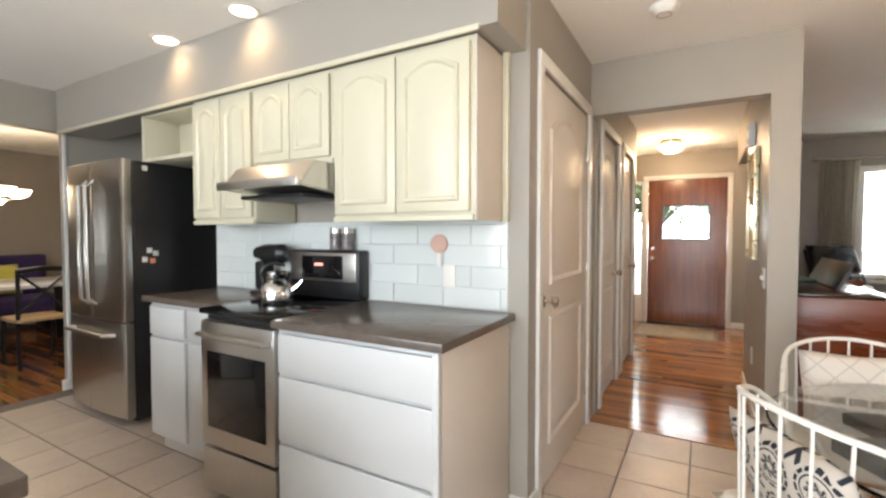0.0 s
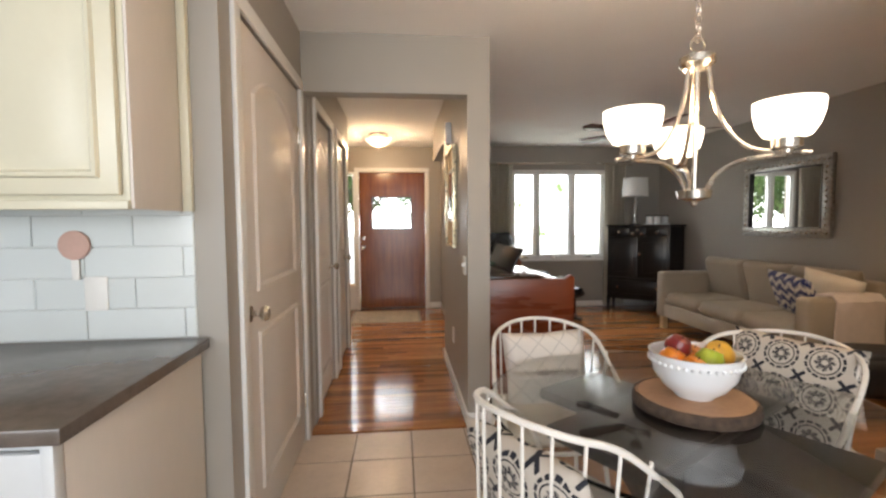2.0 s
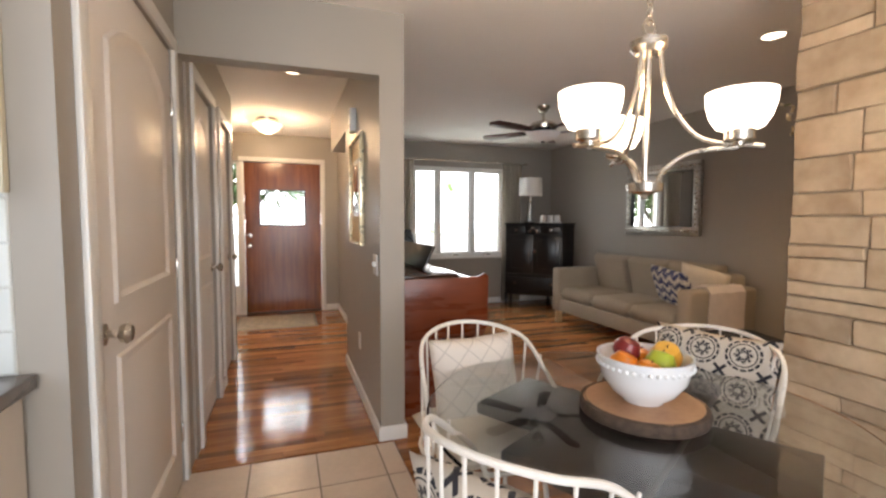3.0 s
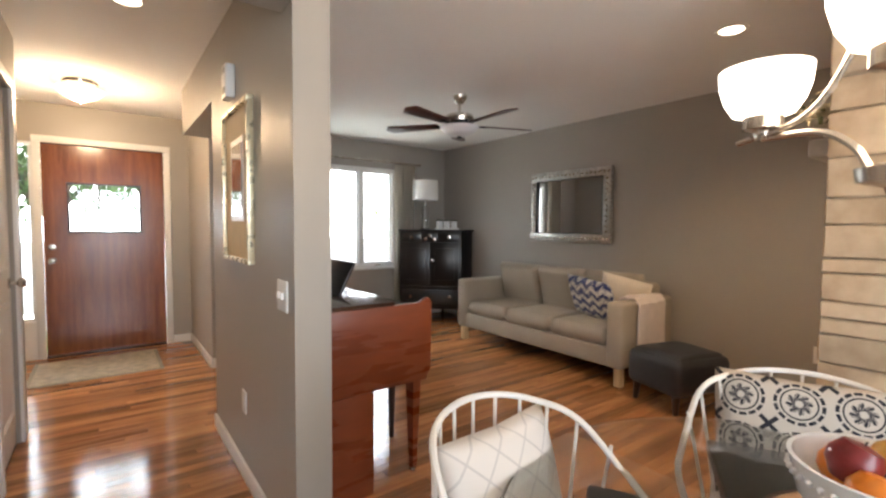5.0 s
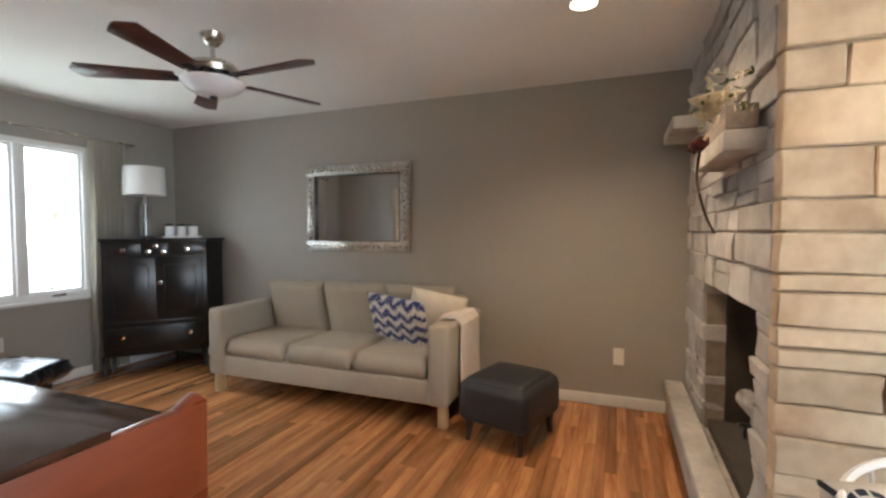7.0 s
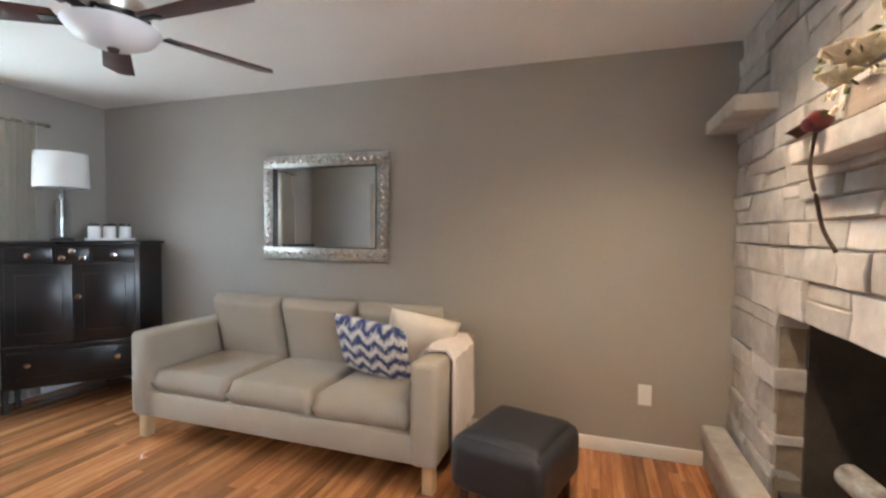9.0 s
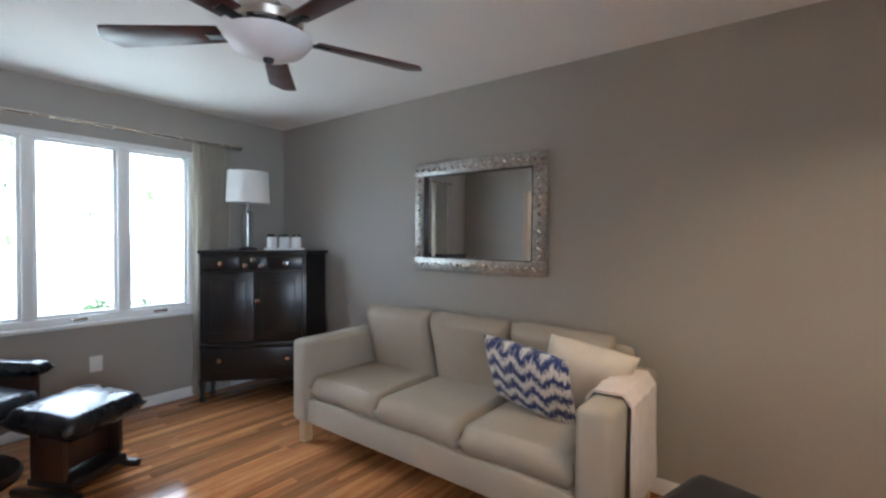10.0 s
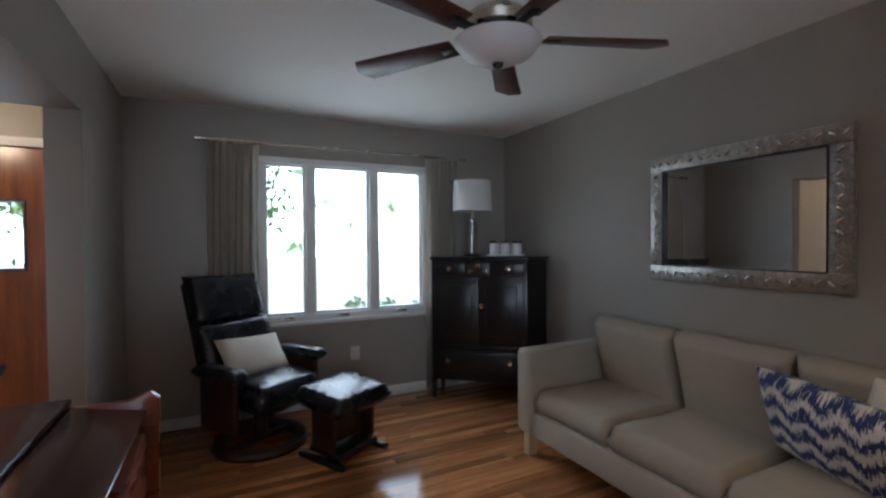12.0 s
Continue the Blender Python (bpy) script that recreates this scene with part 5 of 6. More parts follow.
for nm, lab, col, x, y, zz, r in (("apple", "red apple in the bowl", (0.22, 0.02, 0.02), -0.035, 0.035, 0.145, 0.040), ("orange", "orange in the bowl", (0.85, 0.25, 0.02), -0.075, 0.0, 0.115, 0.040), ("orange", "orange in the bowl", (0.85, 0.27, 0.03), -0.04, -0.055, 0.105, 0.038), ("pear", "green pear in the bowl", (0.42, 0.48, 0.04), 0.015, -0.045, 0.12, 0.042), ("apple", "yellow-red apple in the bowl", (0.80, 0.42, 0.05), 0.07, -0.01, 0.125, 0.046), ("orange", "orange in the bowl", (0.85, 0.27, 0.03), 0.03, 0.06, 0.105, 0.040)):
    fm = grain("skin_" + nm, col, tuple(c * 0.7 for c in col), scale=9, rough=0.3, bump=0.05)
    fu = thing(nm, lab, "fruit", pose(1.97 + x, 2.69 + y, TZ + 0.0375 + zz, rr.uniform(-25, 25), rr.uniform(-25, 25), 0), group="fruit")
    part("flesh", lathe([(0, -0.9 * r), (0.5 * r, -0.88 * r), (0.95 * r, -0.3 * r), (r, 0.15 * r), (0.7 * r, 0.75 * r), (0.2 * r, 0.85 * r), (0, 0.76 * r)], 20), fm, fu)
    part("stem", tube([(0, 0, 0.74 * r), (0.002, 0, 1.02 * r)], 0.0018, 6), DARKWOOD, fu)


def wire_chair(m, seat_cloth, label, R=0.225):
    """A white wire barrel chair facing +x, its back a bent hoop with spindles, with a pad on the seat and a pillow at the back."""
    ob = thing("wire_chair", label, "chair", m, group="chairs round the table")
    zs = 0.44
    def hoop(t):
        a = math.pi / 2 + math.pi * t
        lift = math.sin(math.pi * t)
        return Vector((0.07 * (abs(2 * t - 1) ** 3) + 1.05 * R * math.cos(a) * 1.0, 1.08 * R * math.sin(a), zs + 0.235 + 0.175 * lift ** 0.45))
    pts = [hoop(i / 28) for i in range(29)]
    s0, s1 = pts[0], pts[-1]
    part("back_hoop", tube(curve([(0.15, 0.20, zs), (0.145, 0.98 * R, zs + 0.11), (0.12, 1.09 * R, zs + 0.185)] + [tuple(p) for p in pts[::4]] + [(0.12, -1.09 * R, zs + 0.185), (0.145, -0.98 * R, zs + 0.11), (0.15, -0.20, zs)], 6), 0.0085, 8), WIREW, ob)
    part("seat_ring", tube([(0.235 * math.cos(a * math.pi / 16), 0.235 * math.sin(a * math.pi / 16), zs) for a in range(32)], 0.008, 8, closed=True), WIREW, ob)
    for i in range(11):
        t = 0.06 + 0.88 * i / 10
        p = hoop(t)
        a = math.pi / 2 + math.pi * t
        part("spindle", tube([(0.23 * math.cos(a), 0.23 * math.sin(a), zs), tuple(p)], 0.0045, 6), WIREW, ob)
    for sx, sy in ((1, 1), (1, -1), (-1, 1), (-1, -1)):
        part("leg", tube([(0.16 * sx, 0.16 * sy, zs), (0.21 * sx, 0.20 * sy, 0.0)], 0.009, 8), WIREW, ob)
    part("seat_pad", bent(cushion(0.45, 0.45, 0.07, 0.4, 14, 0.3), pose(0.01, 0, zs + 0.04)), seat_cloth, ob)
    return ob


def chair_pillow(m, cloth, w, h, lean, label, z=0.66, back=-0.15):
    thing("chair_pillow", label, "pillow", m @ pose(back, 0, z, 0, 90 - lean, 0), bm=cushion(h, w, 0.11, 0.9, 16), mat=cloth)


MB = pose(1.67, 3.17, 0, 0, 0, -92)
MC = pose(2.36, 2.88, 0, 0, 0, 200)
MA = pose(1.49, 2.52, 0, 0, 0, 30)
MD = pose(2.22, 2.06, 0, 0, 0, 115)
wire_chair(MB, CREAM, "white wire barrel chair with pale lattice pillow")
wire_chair(MC, CREAM, "white wire barrel chair with black medallion pillow by the chimney", 0.265)
wire_chair(MA, CREAM, "white wire barrel chair with black medallion cushion beside the table")
wire_chair(MD, CREAM, "white wire barrel chair at the near side of the table")
chair_pillow(MB @ pose(0, 0.045, 0, 0, 0, 8), LATTICE, 0.39, 0.40, 14, "pale pillow with grey lattice print", 0.61, -0.13)
chair_pillow(MC, MEDALLION, 0.45, 0.43, 16, "pale pillow with black medallion print", 0.64, -0.155)
chair_pillow(MA, MEDALLION, 0.41, 0.34, 20, "pale pillow with black medallion print", 0.60, -0.12)

# ---- chandelier ----
cd = thing("chandelier", "brushed nickel chandelier with three lit opal glass bowls", "chandelier", pose(1.96, 2.70, 0))
part("canopy", lathe([(0, CEIL - 0.03), (0.05, CEIL - 0.028), (0.065, CEIL), (0, CEIL)], 24), NICKEL, cd)
bm = bmesh.new()
zz, k = 1.845, 0
while zz < CEIL - 0.03:
    rx = pose(0, 0, zz, 0, 0, 90 * (k % 2))
    tube([tuple(rx @ Vector((0.009 * math.cos(a * math.pi / 5), 0, 0.017 * math.sin(a * math.pi / 5)))) for a in range(10)], 0.0022, 6, bm, True)
    zz, k = zz + 0.027, k + 1
part("chain", bm, NICKEL, cd)
part("loop", tube([(0.022 * math.cos(a * math.pi / 8), 0, 1.822 + 0.022 * math.sin(a * math.pi / 8)) for a in range(16)], 0.003, 6, closed=True), NICKEL, cd)
part("top_disc", lathe([(0, 1.80), (0.02, 1.798), (0.05, 1.785), (0.05, 1.765), (0.036, 1.75), (0, 1.75)], 28), NICKEL, cd)
part("stem", lathe([(0.009, 1.36), (0.009, 1.76), (0, 1.76)], 12), NICKEL, cd)
part("bottom_hub", lathe([(0, 1.337), (0.008, 1.342), (0.012, 1.352), (0.046, 1.362), (0.05, 1.385), (0.02, 1.392), (0, 1.392)], 28), NICKEL, cd)
for a in (70, 190, 310):
    ca, sa = math.cos(radians(a)), math.sin(radians(a))
    def P(r, z):
        return (r * ca, r * sa, z)
    R = 0.225
    part("arm", tube(curve([P(0.03, 1.76), P(0.045, 1.66), P(0.085, 1.56), P(0.15, 1.495), P(R + 0.055, 1.47)], 8), 0.0065, 8), NICKEL, cd)
    part("lower_arm", tube(curve([P(0.03, 1.38), P(0.06, 1.43), P(0.12, 1.465), P(R, 1.472)], 8), 0.007, 8), NICKEL, cd)
    cup = part("cup", lathe([(0, 1.472), (0.014, 1.475), (0.016, 1.485), (0.036, 1.49), (0.036, 1.515), (0, 1.515)], 20, (R * ca, R * sa, 0)), NICKEL, cd)
    part("bowl_shade", lathe([(0.030, 1.513), (0.055, 1.522), (0.071, 1.548), (0.080, 1.58), (0.082, 1.612), (0.078, 1.612), (0.076, 1.58), (0.067, 1.551), (0.05, 1.527), (0.02, 1.52)], 32, (R * ca, R * sa, 0)), SHADEGLOW, cup, "glowing opal glass bowl")
    lamp("chandelier_bulb", "POINT", pose(1.96 + R * ca, 2.70 + R * sa, 1.66), 5, WARM, 0.04)

# ---- ceiling fan ----
fn = thing("ceiling_fan", "nickel ceiling fan with five dark wooden blades and opal light", "ceiling fan", pose(3.43, 5.66, 0))
part("canopy", lathe([(0, CEIL), (0.065, CEIL), (0.06, CEIL - 0.03), (0.03, CEIL - 0.065), (0.014, CEIL - 0.07)], 28), NICKEL, fn)
part("downrod", lathe([(0.012, 2.25), (0.012, CEIL - 0.06), (0, CEIL - 0.06)], 12), NICKEL, fn)
part("motor", lathe([(0, 2.275), (0.05, 2.272), (0.12, 2.25), (0.135, 2.225), (0.13, 2.195), (0.09, 2.18), (0, 2.18)], 36), NICKEL, fn)
part("light_bowl", lathe([(0.02, 2.07), (0.08, 2.078), (0.135, 2.104), (0.172, 2.15), (0.166, 2.156), (0, 2.16)], 36), OPAL, fn, "unlit opal glass light bowl")
part("finial", lathe([(0, 2.052), (0.018, 2.056), (0.022, 2.07), (0.03, 2.078), (0, 2.08)], 16), BLACKP, fn)
part("ring", lathe([(0.10, 2.155), (0.105, 2.17), (0.10, 2.185), (0, 2.185)], 28), BLACKP, fn)
for k in range(5):
    m = pose(0, 0, 2.17, 0, 0, -20 + 72 * k)
    n = 12
    up, dn_ = [], []
    for i in range(n + 1):
        t = i / n
        wdt = 0.052 + 0.024 * t
        if t > 0.9:
            wdt *= math.sqrt(max(0.0, 1 - ((t - 0.9) / 0.1) ** 2)) * 0.85 + 0.15
        x = 0.19 + 0.51 * t
        up.append((x, wdt))
        dn_.append((x, -wdt * 0.9))
    bl = part("blade", bent(prism(up + dn_[::-1], -0.004, 0.004, 0.0015), m @ pose(0, 0, 0, 11, 0, 0)), FANBLADE, fn, "dark reddish wooden blade")
    part("blade_iron", bent(box((0.09, -0.02, -0.010), (0.25, 0.02, -0.003), 0.003), m @ pose(0, 0, 0, 11, 0, 0)), BLACKP, bl)

# ---- ceiling lights, detectors, wall plates ----
for cx, cy in ((-0.90, 2.53), (-1.60, 2.53), (3.83, 3.68), (1.05, 5.38)):
    c = thing("recessed_light", "lit white recessed ceiling can light", "downlight", pose(cx, cy, 0), group="recessed lights")
    part("trim_ring", lathe([(0.062, CEIL - 0.001), (0.066, CEIL - 0.007), (0.085, CEIL - 0.004), (0.087, CEIL - 0.001)], 32), PLASTIC, c)
    part("bulb", lathe([(0, CEIL - 0.004), (0.06, CEIL - 0.003), (0.06, CEIL - 0.001), (0, CEIL - 0.001)], 24), CANGLOW, c, "glowing bulb face")
sm = thing("smoke_detector", "round white smoke detector on the ceiling", "smoke detector", pose(0.97, 3.56, 0))
part("body", lathe([(0, CEIL - 0.04), (0.045, CEIL - 0.04), (0.06, CEIL - 0.025), (0.068, CEIL - 0.012), (0.07, CEIL - 0.001), (0, CEIL - 0.001)], 32), PLASTIC, sm)
part("grille", lathe([(0.03, CEIL - 0.043), (0.035, CEIL - 0.044), (0.035, CEIL - 0.038), (0.03, CEIL - 0.038)], 24), WALL, sm)
hl = thing("flush_ceiling_light", "lit flush ceiling light with alabaster glass bowl", "ceiling light", pose(0.80, 7.2, 0))
part("canopy", lathe([(0, CEIL - 0.001), (0.12, CEIL - 0.001), (0.115, CEIL - 0.03), (0, CEIL - 0.03)], 32), NICKEL, hl)
part("bowl", lathe([(0.0, CEIL - 0.155), (0.05, CEIL - 0.15), (0.12, CEIL - 0.115), (0.16, CEIL - 0.07), (0.155, CEIL - 0.068), (0.115, CEIL - 0.11), (0, CEIL - 0.148)], 36), HALLGLOW, hl, "glowing alabaster glass bowl")
part("finial", lathe([(0, CEIL - 0.175), (0.008, CEIL - 0.17), (0.012, CEIL - 0.158), (0, CEIL - 0.15)], 12), NICKEL, hl)
lamp("flush_light_bulb", "POINT", pose(0.80, 7.2, CEIL - 0.19), 36, WARM, 0.05)


def plate(name, lo, hi, label, extra):
    ob = thing(name, label, "wall plate")
    part("cover", box(lo, hi, 0.004), PLASTIC, ob)
    for a, b in extra:
        part("insert", box(a, b, 0.002), WHITE, ob)


plate("light_switch", (HX - 0.008, 4.24, 0.955), (HX, 4.355, 1.075), "white double light switch on the hall wall", (((HX - 0.020, 4.268, 1.005), (HX - 0.008, 4.278, 1.03)), ((HX - 0.020, 4.315, 1.005), (HX - 0.008, 4.325, 1.03))))
plate("wall_outlet", (HX - 0.008, 4.90, 0.34), (HX, 4.97, 0.455), "white outlet low on the hall wall", (((HX - 0.010, 4.92, 0.37), (HX - 0.008, 4.95, 0.42)),))
plate("wall_outlet", (LX - 0.008, 3.455, 0.315), (LX, 3.53, 0.44), "white outlet low on the sofa wall", (((LX - 0.010, 3.475, 0.34), (LX - 0.008, 3.51, 0.415)),))
plate("wall_outlet", (3.44, LY - 0.008, 0.36), (3.52, LY, 0.475), "white outlet under the window", (((3.46, LY - 0.010, 0.38), (3.50, LY - 0.008, 0.455)),))
th = thing("door_chime", "white plastic door chime box high on the hall wall", "door chime")
part("cover", box((HX - 0.045, 5.04, 1.93), (HX, 5.15, 2.10), 0.008), PLASTIC, th)
for zz in (1.955, 2.055):
    part("grille", box((HX - 0.048, 5.065, zz), (HX - 0.044, 5.125, zz + 0.03), 0.003), WALL, th)
pc = thing("framed_picture", "white-framed picture with tan mat on the hall wall", "picture")
py0, py1, pz0, pz1 = 4.70, 5.24, 1.105, 1.87
PALEGOLD = grain("pale_gilt_frame", (0.80, 0.70, 0.48), spread=0.12, scale=20, rough=0.28, metal=0.55, bump=0.05)
for lo, hi in (((py0, pz0), (py1, pz0 + 0.02)), ((py0, pz1 - 0.02), (py1, pz1)), ((py0, pz0 + 0.02), (py0 + 0.02, pz1 - 0.02)), ((py1 - 0.02, pz0 + 0.02), (py1, pz1 - 0.02))):
    part("frame_rail", box((HX - 0.032, lo[0], lo[1]), (HX - 0.001, hi[0], hi[1]), 0.003), PALEGOLD, pc)
part("mat", box((HX - 0.012, py0 + 0.02, pz0 + 0.02), (HX - 0.004, py1 - 0.02, pz1 - 0.02)), grain("tan_mat", (0.66, 0.52, 0.33), scale=9, rough=0.8), pc, "tan mat board")
part("inner_mat", box((HX - 0.016, py0 + 0.14, pz0 + 0.2), (HX - 0.012, py1 - 0.14, pz1 - 0.16)), WHITE, pc)
part("print", box((HX - 0.019, py0 + 0.17, pz0 + 0.23), (HX - 0.016, py1 - 0.17, pz1 - 0.19)), grain("faded_print", (0.42, 0.40, 0.38), (0.20, 0.15, 0.12), scale=5, rough=0.08, Coat_Weight=1.0, Coat_Roughness=0.02), pc, "small faded print")
rg = thing("entry_rug", "faded beige and brown patterned entry rug", "rug", pose(0.86, 7.62, 0))
part("field", box((-0.44, -0.36, 0.0005), (0.44, 0.36, 0.010), 0.004), RUG, rg)
part("border", box((-0.47, -0.39, 0.0), (0.47, 0.39, 0.007), 0.003), grain("rug_border", (0.24, 0.21, 0.16), spread=0.3, scale=30, rough=1.0), rg)

# ---- mantel decoration ----
pl = thing("flower_planter", "wooden planter of cream silk roses on the stone shelf", "planter", pose(3.47, CY + 0.065, 1.661))
part("trough", box((-0.15, -0.05, 0), (0.15, 0.05, 0.085), 0.004), grain("weathered_grey_wood", (0.40, 0.33, 0.27), (0.24, 0.19, 0.15), scale=4, stretch=(1, 8, 8), rough=0.85), pl)
rf = random.Random(4)
FLOWER = grain("cream_petal", (0.82, 0.72, 0.50), spread=0.2, scale=20, rough=0.7)
GREEN = grain("silk_leaf", (0.17, 0.19, 0.07), spread=0.4, scale=20, rough=0.7)
for q, (x, zz, r) in enumerate(((0.07, 0.15, 0.075), (0.17, 0.12, 0.05), (-0.05, 0.13, 0.055))):
    bm = bmesh.new()
    for ring, nn in ((0.25, 4), (0.6, 6), (0.95, 8)):
        for i in range(nn):
            a = 2 * math.pi * i / nn + ring * 3
            own = cushion(r * 0.9, r * 0.9, 0.006, 0.8, 6)
            bent(own, pose(x + ring * r * math.cos(a) * 0.7, 0.06 + ring * r * math.sin(a) * 0.7, zz, 0, 0, math.degrees(a)) @ pose(0, 0, 0, 0, -75 + 45 * ring, 0))
            join(bm, own)
    part("rose", bm, FLOWER, pl, "cream silk rose")
bm, bm2 = bmesh.new(), bmesh.new()
for q in range(90):
    x, yv, zz = rf.uniform(-0.24, 0.24), rf.uniform(-0.03, 0.11), rf.uniform(0.03, 0.19)
    own = cushion(rf.uniform(0.015, 0.035), 0.016, 0.004, 0.8, 4)
    bent(own, pose(x, yv, zz, rf.uniform(0, 360), rf.uniform(0, 360), rf.uniform(0, 360)))
    join(bm2 if q % 3 else bm, own)
part("leaves", bm, GREEN, pl, "small green leaves")
tagged(part("bud_spray", bm2, FLOWER, pl, "small cream buds"), kind="stuff")
bird = thing("bird_ornament", "small dark red bird ornament with trailing vine", "ornament", pose(3.74, CY + 0.128, 1.655))
part("body", bent(lathe([(0, -0.05), (0.02, -0.04), (0.035, 0), (0.028, 0.03), (0, 0.05)], 16), pose(0, 0, 0.03, 70, 0, 30)), grain("dark_red_glaze", (0.10, 0.015, 0.02), rough=0.3), bird)
part("vine", tube(curve([(0, 0.0, 0.02), (0.01, 0.01, -0.10), (-0.015, 0.0, -0.20), (0.012, -0.03, -0.29), (0.0, -0.06, -0.36)]), 0.006, 8), RINDBARK, bird)
part("wing", bent(cushion(0.12, 0.05, 0.01, 0.8, 8), pose(0.06, 0.0, 0.03, 20, 20, 30)), RINDBARK, bird)

# ---- dining room ----
dt = thing("dining_table", "long dining table with pale top and dark legs", "table", pose(-5.3, 2.55, 0))
part("top", box((-0.5, -1.0, 0.72), (0.5, 1.0, 0.76), 0.006), PORCELAIN, dt)
for x in (-0.42, 0.42):
    for yv in (-0.9, 0.9):
        part("leg", box((x - 0.035, yv - 0.035, 0), (x + 0.035, yv + 0.035, 0.72), 0.005), BLACKW, dt)


def cross_chair():
    ob = thing("dining_chair", "black wooden cross-back dining chair with pale seat", "chair", pose(-4.55, 2.2, 0, 0, 0, 180), group="dining chairs")
    part("seat", box((-0.2, -0.21, 0.44), (0.2, 0.21, 0.48), 0.012), PALEWOOD, ob, "pale seat pad")
    for x, yv, h in ((-0.18, -0.19, 0.95), (-0.18, 0.19, 0.95), (0.18, -0.19, 0.44), (0.18, 0.19, 0.44)):
        part("leg", tube([(x * 1.1, yv, 0), (x, yv, 0.44), (x * (1.15 if h > 0.5 else 1), yv, h)], 0.018, 8), BLACKW, ob)
    part("top_rail", tube(curve([(-0.207, -0.2, 0.93), (-0.235, 0, 0.95), (-0.207, 0.2, 0.93)]), 0.024, 8), BLACKW, ob)
    for sg in (-1, 1):
        part("cross_slat", tube([(-0.19, -0.19 * sg, 0.52), (-0.22, 0, 0.72), (-0.207, 0.19 * sg, 0.91)], 0.012, 8), BLACKW, ob)
    return ob


c0 = cross_chair()
for yv in (2.85, 1.6):
    copy_thing(c0, pose(-4.55, yv, 0, 0, 0, 180))
be = thing("tufted_bench", "purple tufted velvet dining bench against the wall", "bench", pose(-6.5, 2.6, 0))
part("seat", box((-0.25, -1.1, 0.25), (0.3, 1.1, 0.48), 0.04, seg=3), PURPLE, be)
part("back", box((-0.4, -1.1, 0.25), (-0.25, 1.1, 1.0), 0.04, seg=3), PURPLE, be)
for yv in (-1.0, 1.0):
    part("leg", box((-0.3, yv - 0.03, 0), (0.25, yv + 0.03, 0.25), 0.005), BLACKW, be)
for k in range(8):
    part("button", bent(lathe([(0, 0), (0.014, 0.001), (0.01, 0.008), (0, 0.009)], 10), pose(-0.25, -0.9 + 0.25 * k, 0.8, 0, 90, 0)), PURPLE, be)
thing("bench_pillow", "yellow-green pillow on the purple bench", "pillow", pose(-6.55, 3.15, 0.70, 0, 70, 0), bm=cushion(0.4, 0.4, 0.14, 0.9, 12), mat=YELLOWC)
pt = thing("dining_picture", "wide framed pale sketch on the dining room wall", "picture")
part("frame", box((-7.048, 1.9, 1.35), (-7.02, 3.3, 1.95), 0.006), PALEWOOD, pt)
part("sketch", box((-7.022, 1.94, 1.39), (-7.012, 3.26, 1.91)), grain("pale_sketch", (0.66, 0.62, 0.56), (0.30, 0.27, 0.25), scale=2.5, rough=0.6), pt, "pale grey sketch")
dc = thing("dining_chandelier", "brushed nickel dining chandelier with lit glass bowls", "chandelier", pose(-5.2, 2.6, 0))
part("rod", lathe([(0.012, 1.75), (0.012, CEIL), (0, CEIL)], 10), NICKEL, dc)
part("column", lathe([(0.0, 1.66), (0.05, 1.68), (0.04, 1.95), (0, 1.98)], 20), NICKEL, dc)
part("centre_bowl", lathe([(0, 1.50), (0.09, 1.515), (0.2, 1.58), (0.24, 1.63), (0.22, 1.64), (0, 1.56)], 32), SHADEGLOW, dc, "glowing glass bowl")
for k in range(5):
    a = radians(72 * k + 20)
    x, yv = 0.34 * math.cos(a), 0.34 * math.sin(a)
    ar = part("arm", tube(curve([(0, 0, 1.72), (x * 0.5, yv * 0.5, 1.62), (x, yv, 1.66)]), 0.008, 8), NICKEL, dc)
    part("bowl_shade", lathe([(0.03, 1.66), (0.09, 1.69), (0.12, 1.75), (0.115, 1.75), (0.02, 1.67)], 24, (x, yv, 0)), SHADEGLOW, ar, "glowing glass bowl")
lamp("dining_bulb", "POINT", pose(-5.2, 2.6, 1.85), 38, WARM, 0.08)
fl = thing("trim_dining_opening", "white casing of the dining room opening", "trim", kind="structure")
part("jamb_post", box((-3.352, 2.655, 0), (-3.338, 2.682, 2.1), 0.003), WHITE, fl)

# ---- outside ----
structure("ground", (-400, 8.6, -0.6), (400, 600, -0.45), GRASS, "sunlit lawn in front of the house", "ground")
# Made-up pale slab past the lawn, added to bounce sun and brighten the windows.
structure("bright_ground_slab", (-40, 12.2, -0.448), (60, 58, -0.44), grain("pale_brightening_slab", (0.55, 0.54, 0.51), spread=0.1, scale=2, rough=0.9), "pale ground slab added beyond the lawn to brighten the view", "road")
structure("ground_back", (-400, -600, -0.6), (400, -1.9, -0.45), GRASS, "lawn behind the house", "ground")
# Backdrop glows by itself, whitening the windows and lighting the rooms.
bd = material("glowing_garden_backdrop", 1.0)
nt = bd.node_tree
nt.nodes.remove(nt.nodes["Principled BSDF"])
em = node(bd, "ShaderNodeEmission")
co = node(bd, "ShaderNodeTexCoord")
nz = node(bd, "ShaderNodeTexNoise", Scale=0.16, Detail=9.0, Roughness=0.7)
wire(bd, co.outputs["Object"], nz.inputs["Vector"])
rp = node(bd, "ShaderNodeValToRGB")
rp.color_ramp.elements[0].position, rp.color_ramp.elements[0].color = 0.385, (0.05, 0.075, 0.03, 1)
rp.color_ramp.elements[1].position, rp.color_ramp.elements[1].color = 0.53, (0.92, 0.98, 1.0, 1)
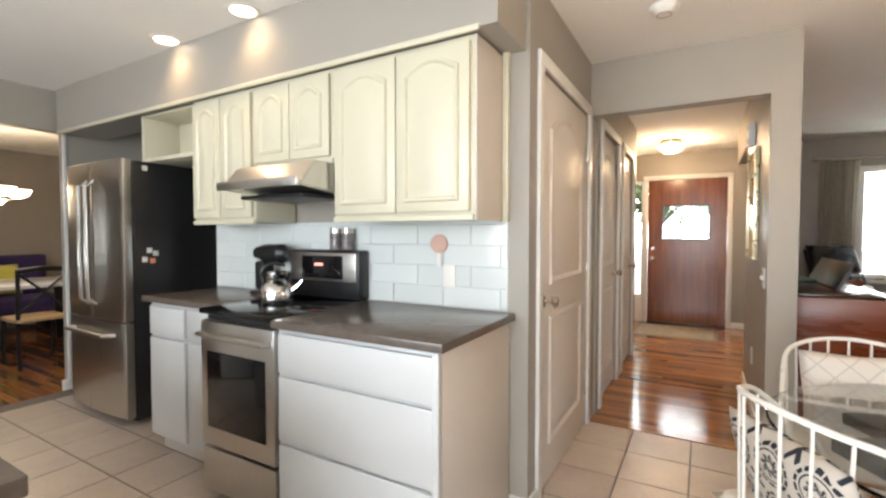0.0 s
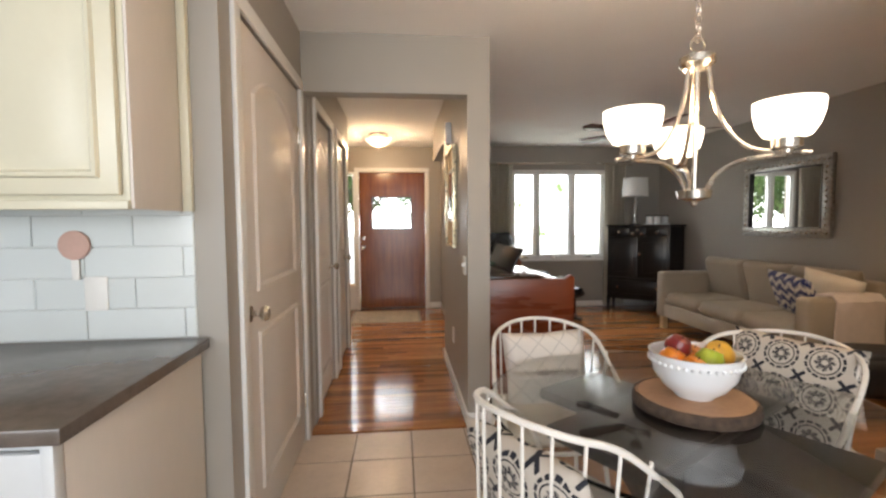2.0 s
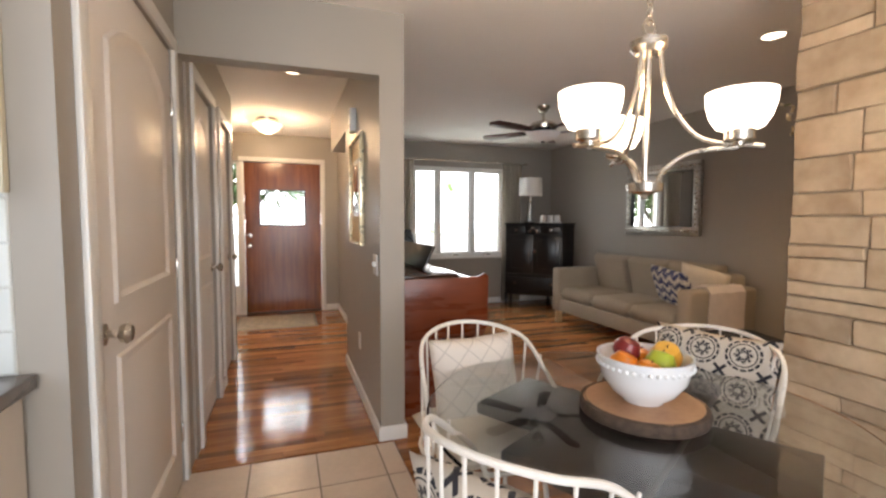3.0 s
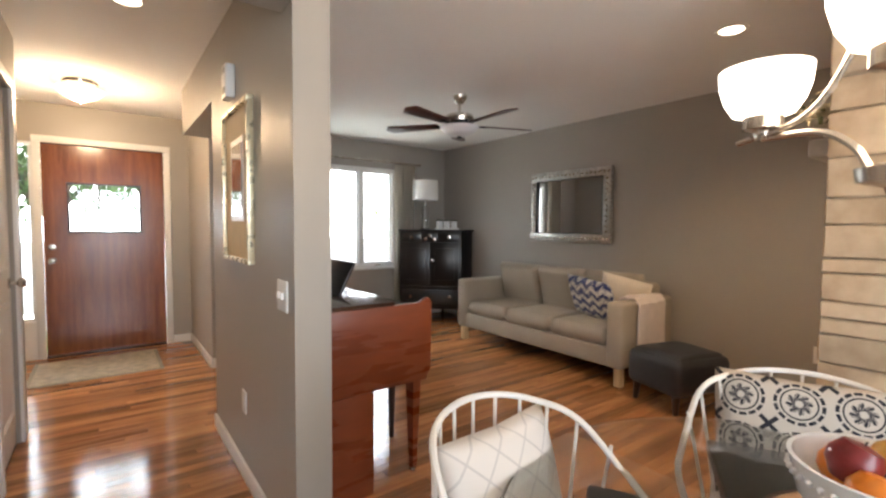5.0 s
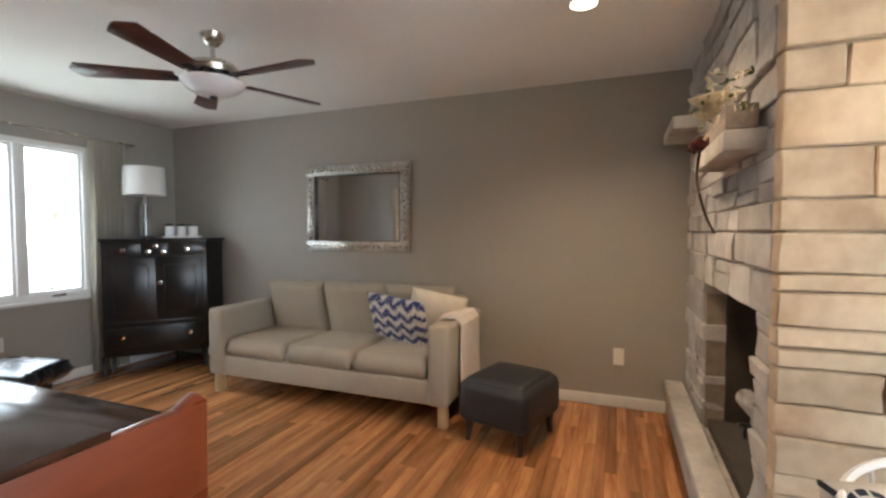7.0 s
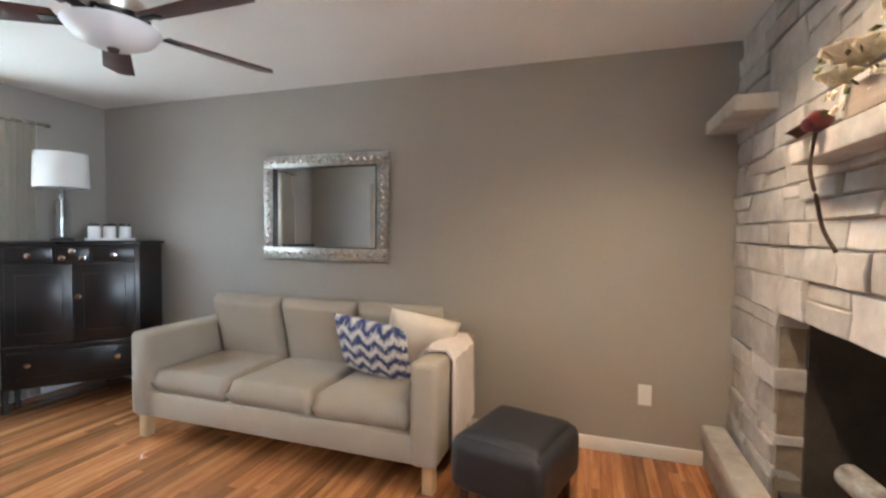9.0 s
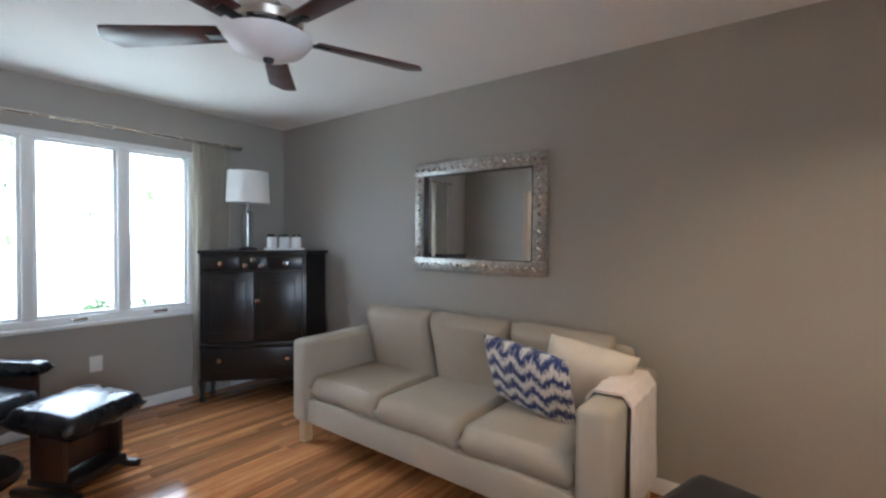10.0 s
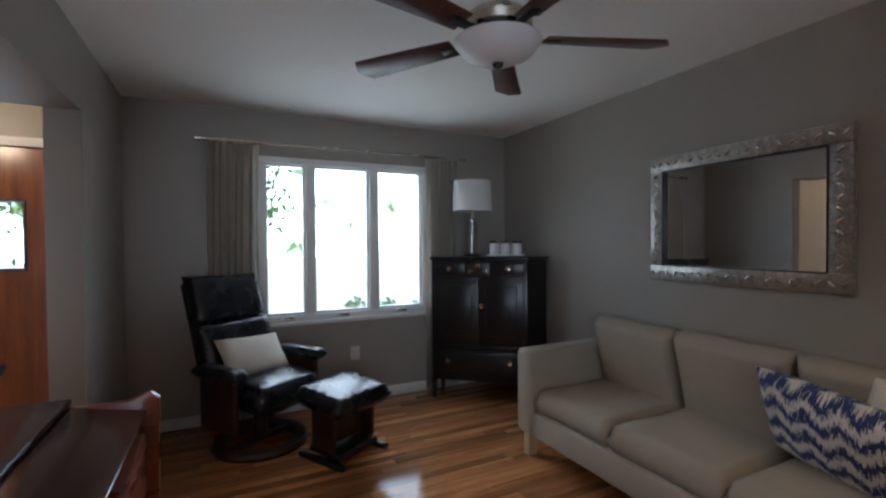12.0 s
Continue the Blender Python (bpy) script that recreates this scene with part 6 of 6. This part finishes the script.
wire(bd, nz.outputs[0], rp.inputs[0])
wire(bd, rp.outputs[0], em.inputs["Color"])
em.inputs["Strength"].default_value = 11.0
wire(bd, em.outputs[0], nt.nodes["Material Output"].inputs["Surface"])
thing("backdrop", "glowing backdrop in garden and sky colours that lights the windows", "backdrop", kind="structure", bm=box((-60, 62, -4), (70, 62.2, 70)), mat=bd)


def tree(x, y, h, seed, lean=0.0):
    r = random.Random(seed)
    ob = thing("garden_tree", "leafy garden tree with forked grey trunk", "tree", pose(x, y, -0.46), group="garden trees")
    fork = Vector((lean * h * 0.35, 0, h * 0.38))
    part("trunk", tube(curve([(0, 0, 0), tuple(fork * 0.5), tuple(fork)]), 0.11, 10), TRUNK, ob)
    tips = []
    for k in range(6):
        a = r.uniform(0, 6.3)
        tip = fork + Vector((math.cos(a) * h * 0.28, math.sin(a) * h * 0.28, h * r.uniform(0.22, 0.5)))
        part("limb", tube(curve([tuple(fork), tuple((fork + tip) / 2 + Vector((0, 0, 0.15))), tuple(tip)], 5), [0.07] * 6 + [0.045] * 4 + [0.02], 8), TRUNK, ob)
        tips += [tip, (fork + tip) / 2 + Vector((0, 0, 0.3))]
    vs, fs = [], []
    for q in range(2600):
        c = r.choice(tips) + Vector((r.gauss(0, h * 0.09), r.gauss(0, h * 0.09), r.gauss(0, h * 0.08)))
        m = Euler((r.uniform(0, 6), r.uniform(0, 6), r.uniform(0, 6))).to_matrix()
        s = r.uniform(0.06, 0.13)
        i = len(vs)
        vs += [c + m @ Vector(p) * s for p in ((-1, 0, 0), (0, -0.5, 0.1), (1, 0, 0), (0, 0.5, 0.1))]
        fs.append((i, i + 1, i + 2, i + 3))
    me = bpy.data.meshes.new("crown")
    me.from_pydata([tuple(v) for v in vs], [], fs)
    me.materials.append(LEAF)
    o = new("crown", me)
    o.parent = ob
    tagged(o, kind="stuff")


tree(1.2, 15.5, 4.6, 1, 0.6)
tree(0.2, 17, 5.0, 2, -0.2)
tree(-2.0, 13, 4.2, 4)
rb2 = random.Random(8)
for x, y in ((4.6, 11.2), (0.9, 11.5), (5.6, 11.0)):
    bu = thing("garden_bush", "low leafy green garden bush", "bush", pose(x, y, -0.46), group="garden bushes")
    part("stems", tube([(0, 0, 0), (0.02, 0, 0.5)], 0.03, 8), TRUNK, bu)
    vs, fs = [], []
    for q in range(900):
        d = Vector((rb2.gauss(0, 1), rb2.gauss(0, 1), rb2.gauss(0, 1))).normalized()
        c = Vector((d.x * 0.55, d.y * 0.5, 0.5 + d.z * 0.42)) * rb2.uniform(0.75, 1.08)
        m = Euler((rb2.uniform(0, 6), rb2.uniform(0, 6), 0)).to_matrix()
        i = len(vs)
        vs += [c + m @ Vector(p) * 0.06 for p in ((-1, 0, 0), (0, -0.5, 0.1), (1, 0, 0), (0, 0.5, 0.1))]
        fs.append((i, i + 1, i + 2, i + 3))
    me = bpy.data.meshes.new("crown")
    me.from_pydata([tuple(v) for v in vs], [], fs)
    me.materials.append(LEAF)
    o = new("crown", me)
    o.parent = bu
    tagged(o, kind="stuff")
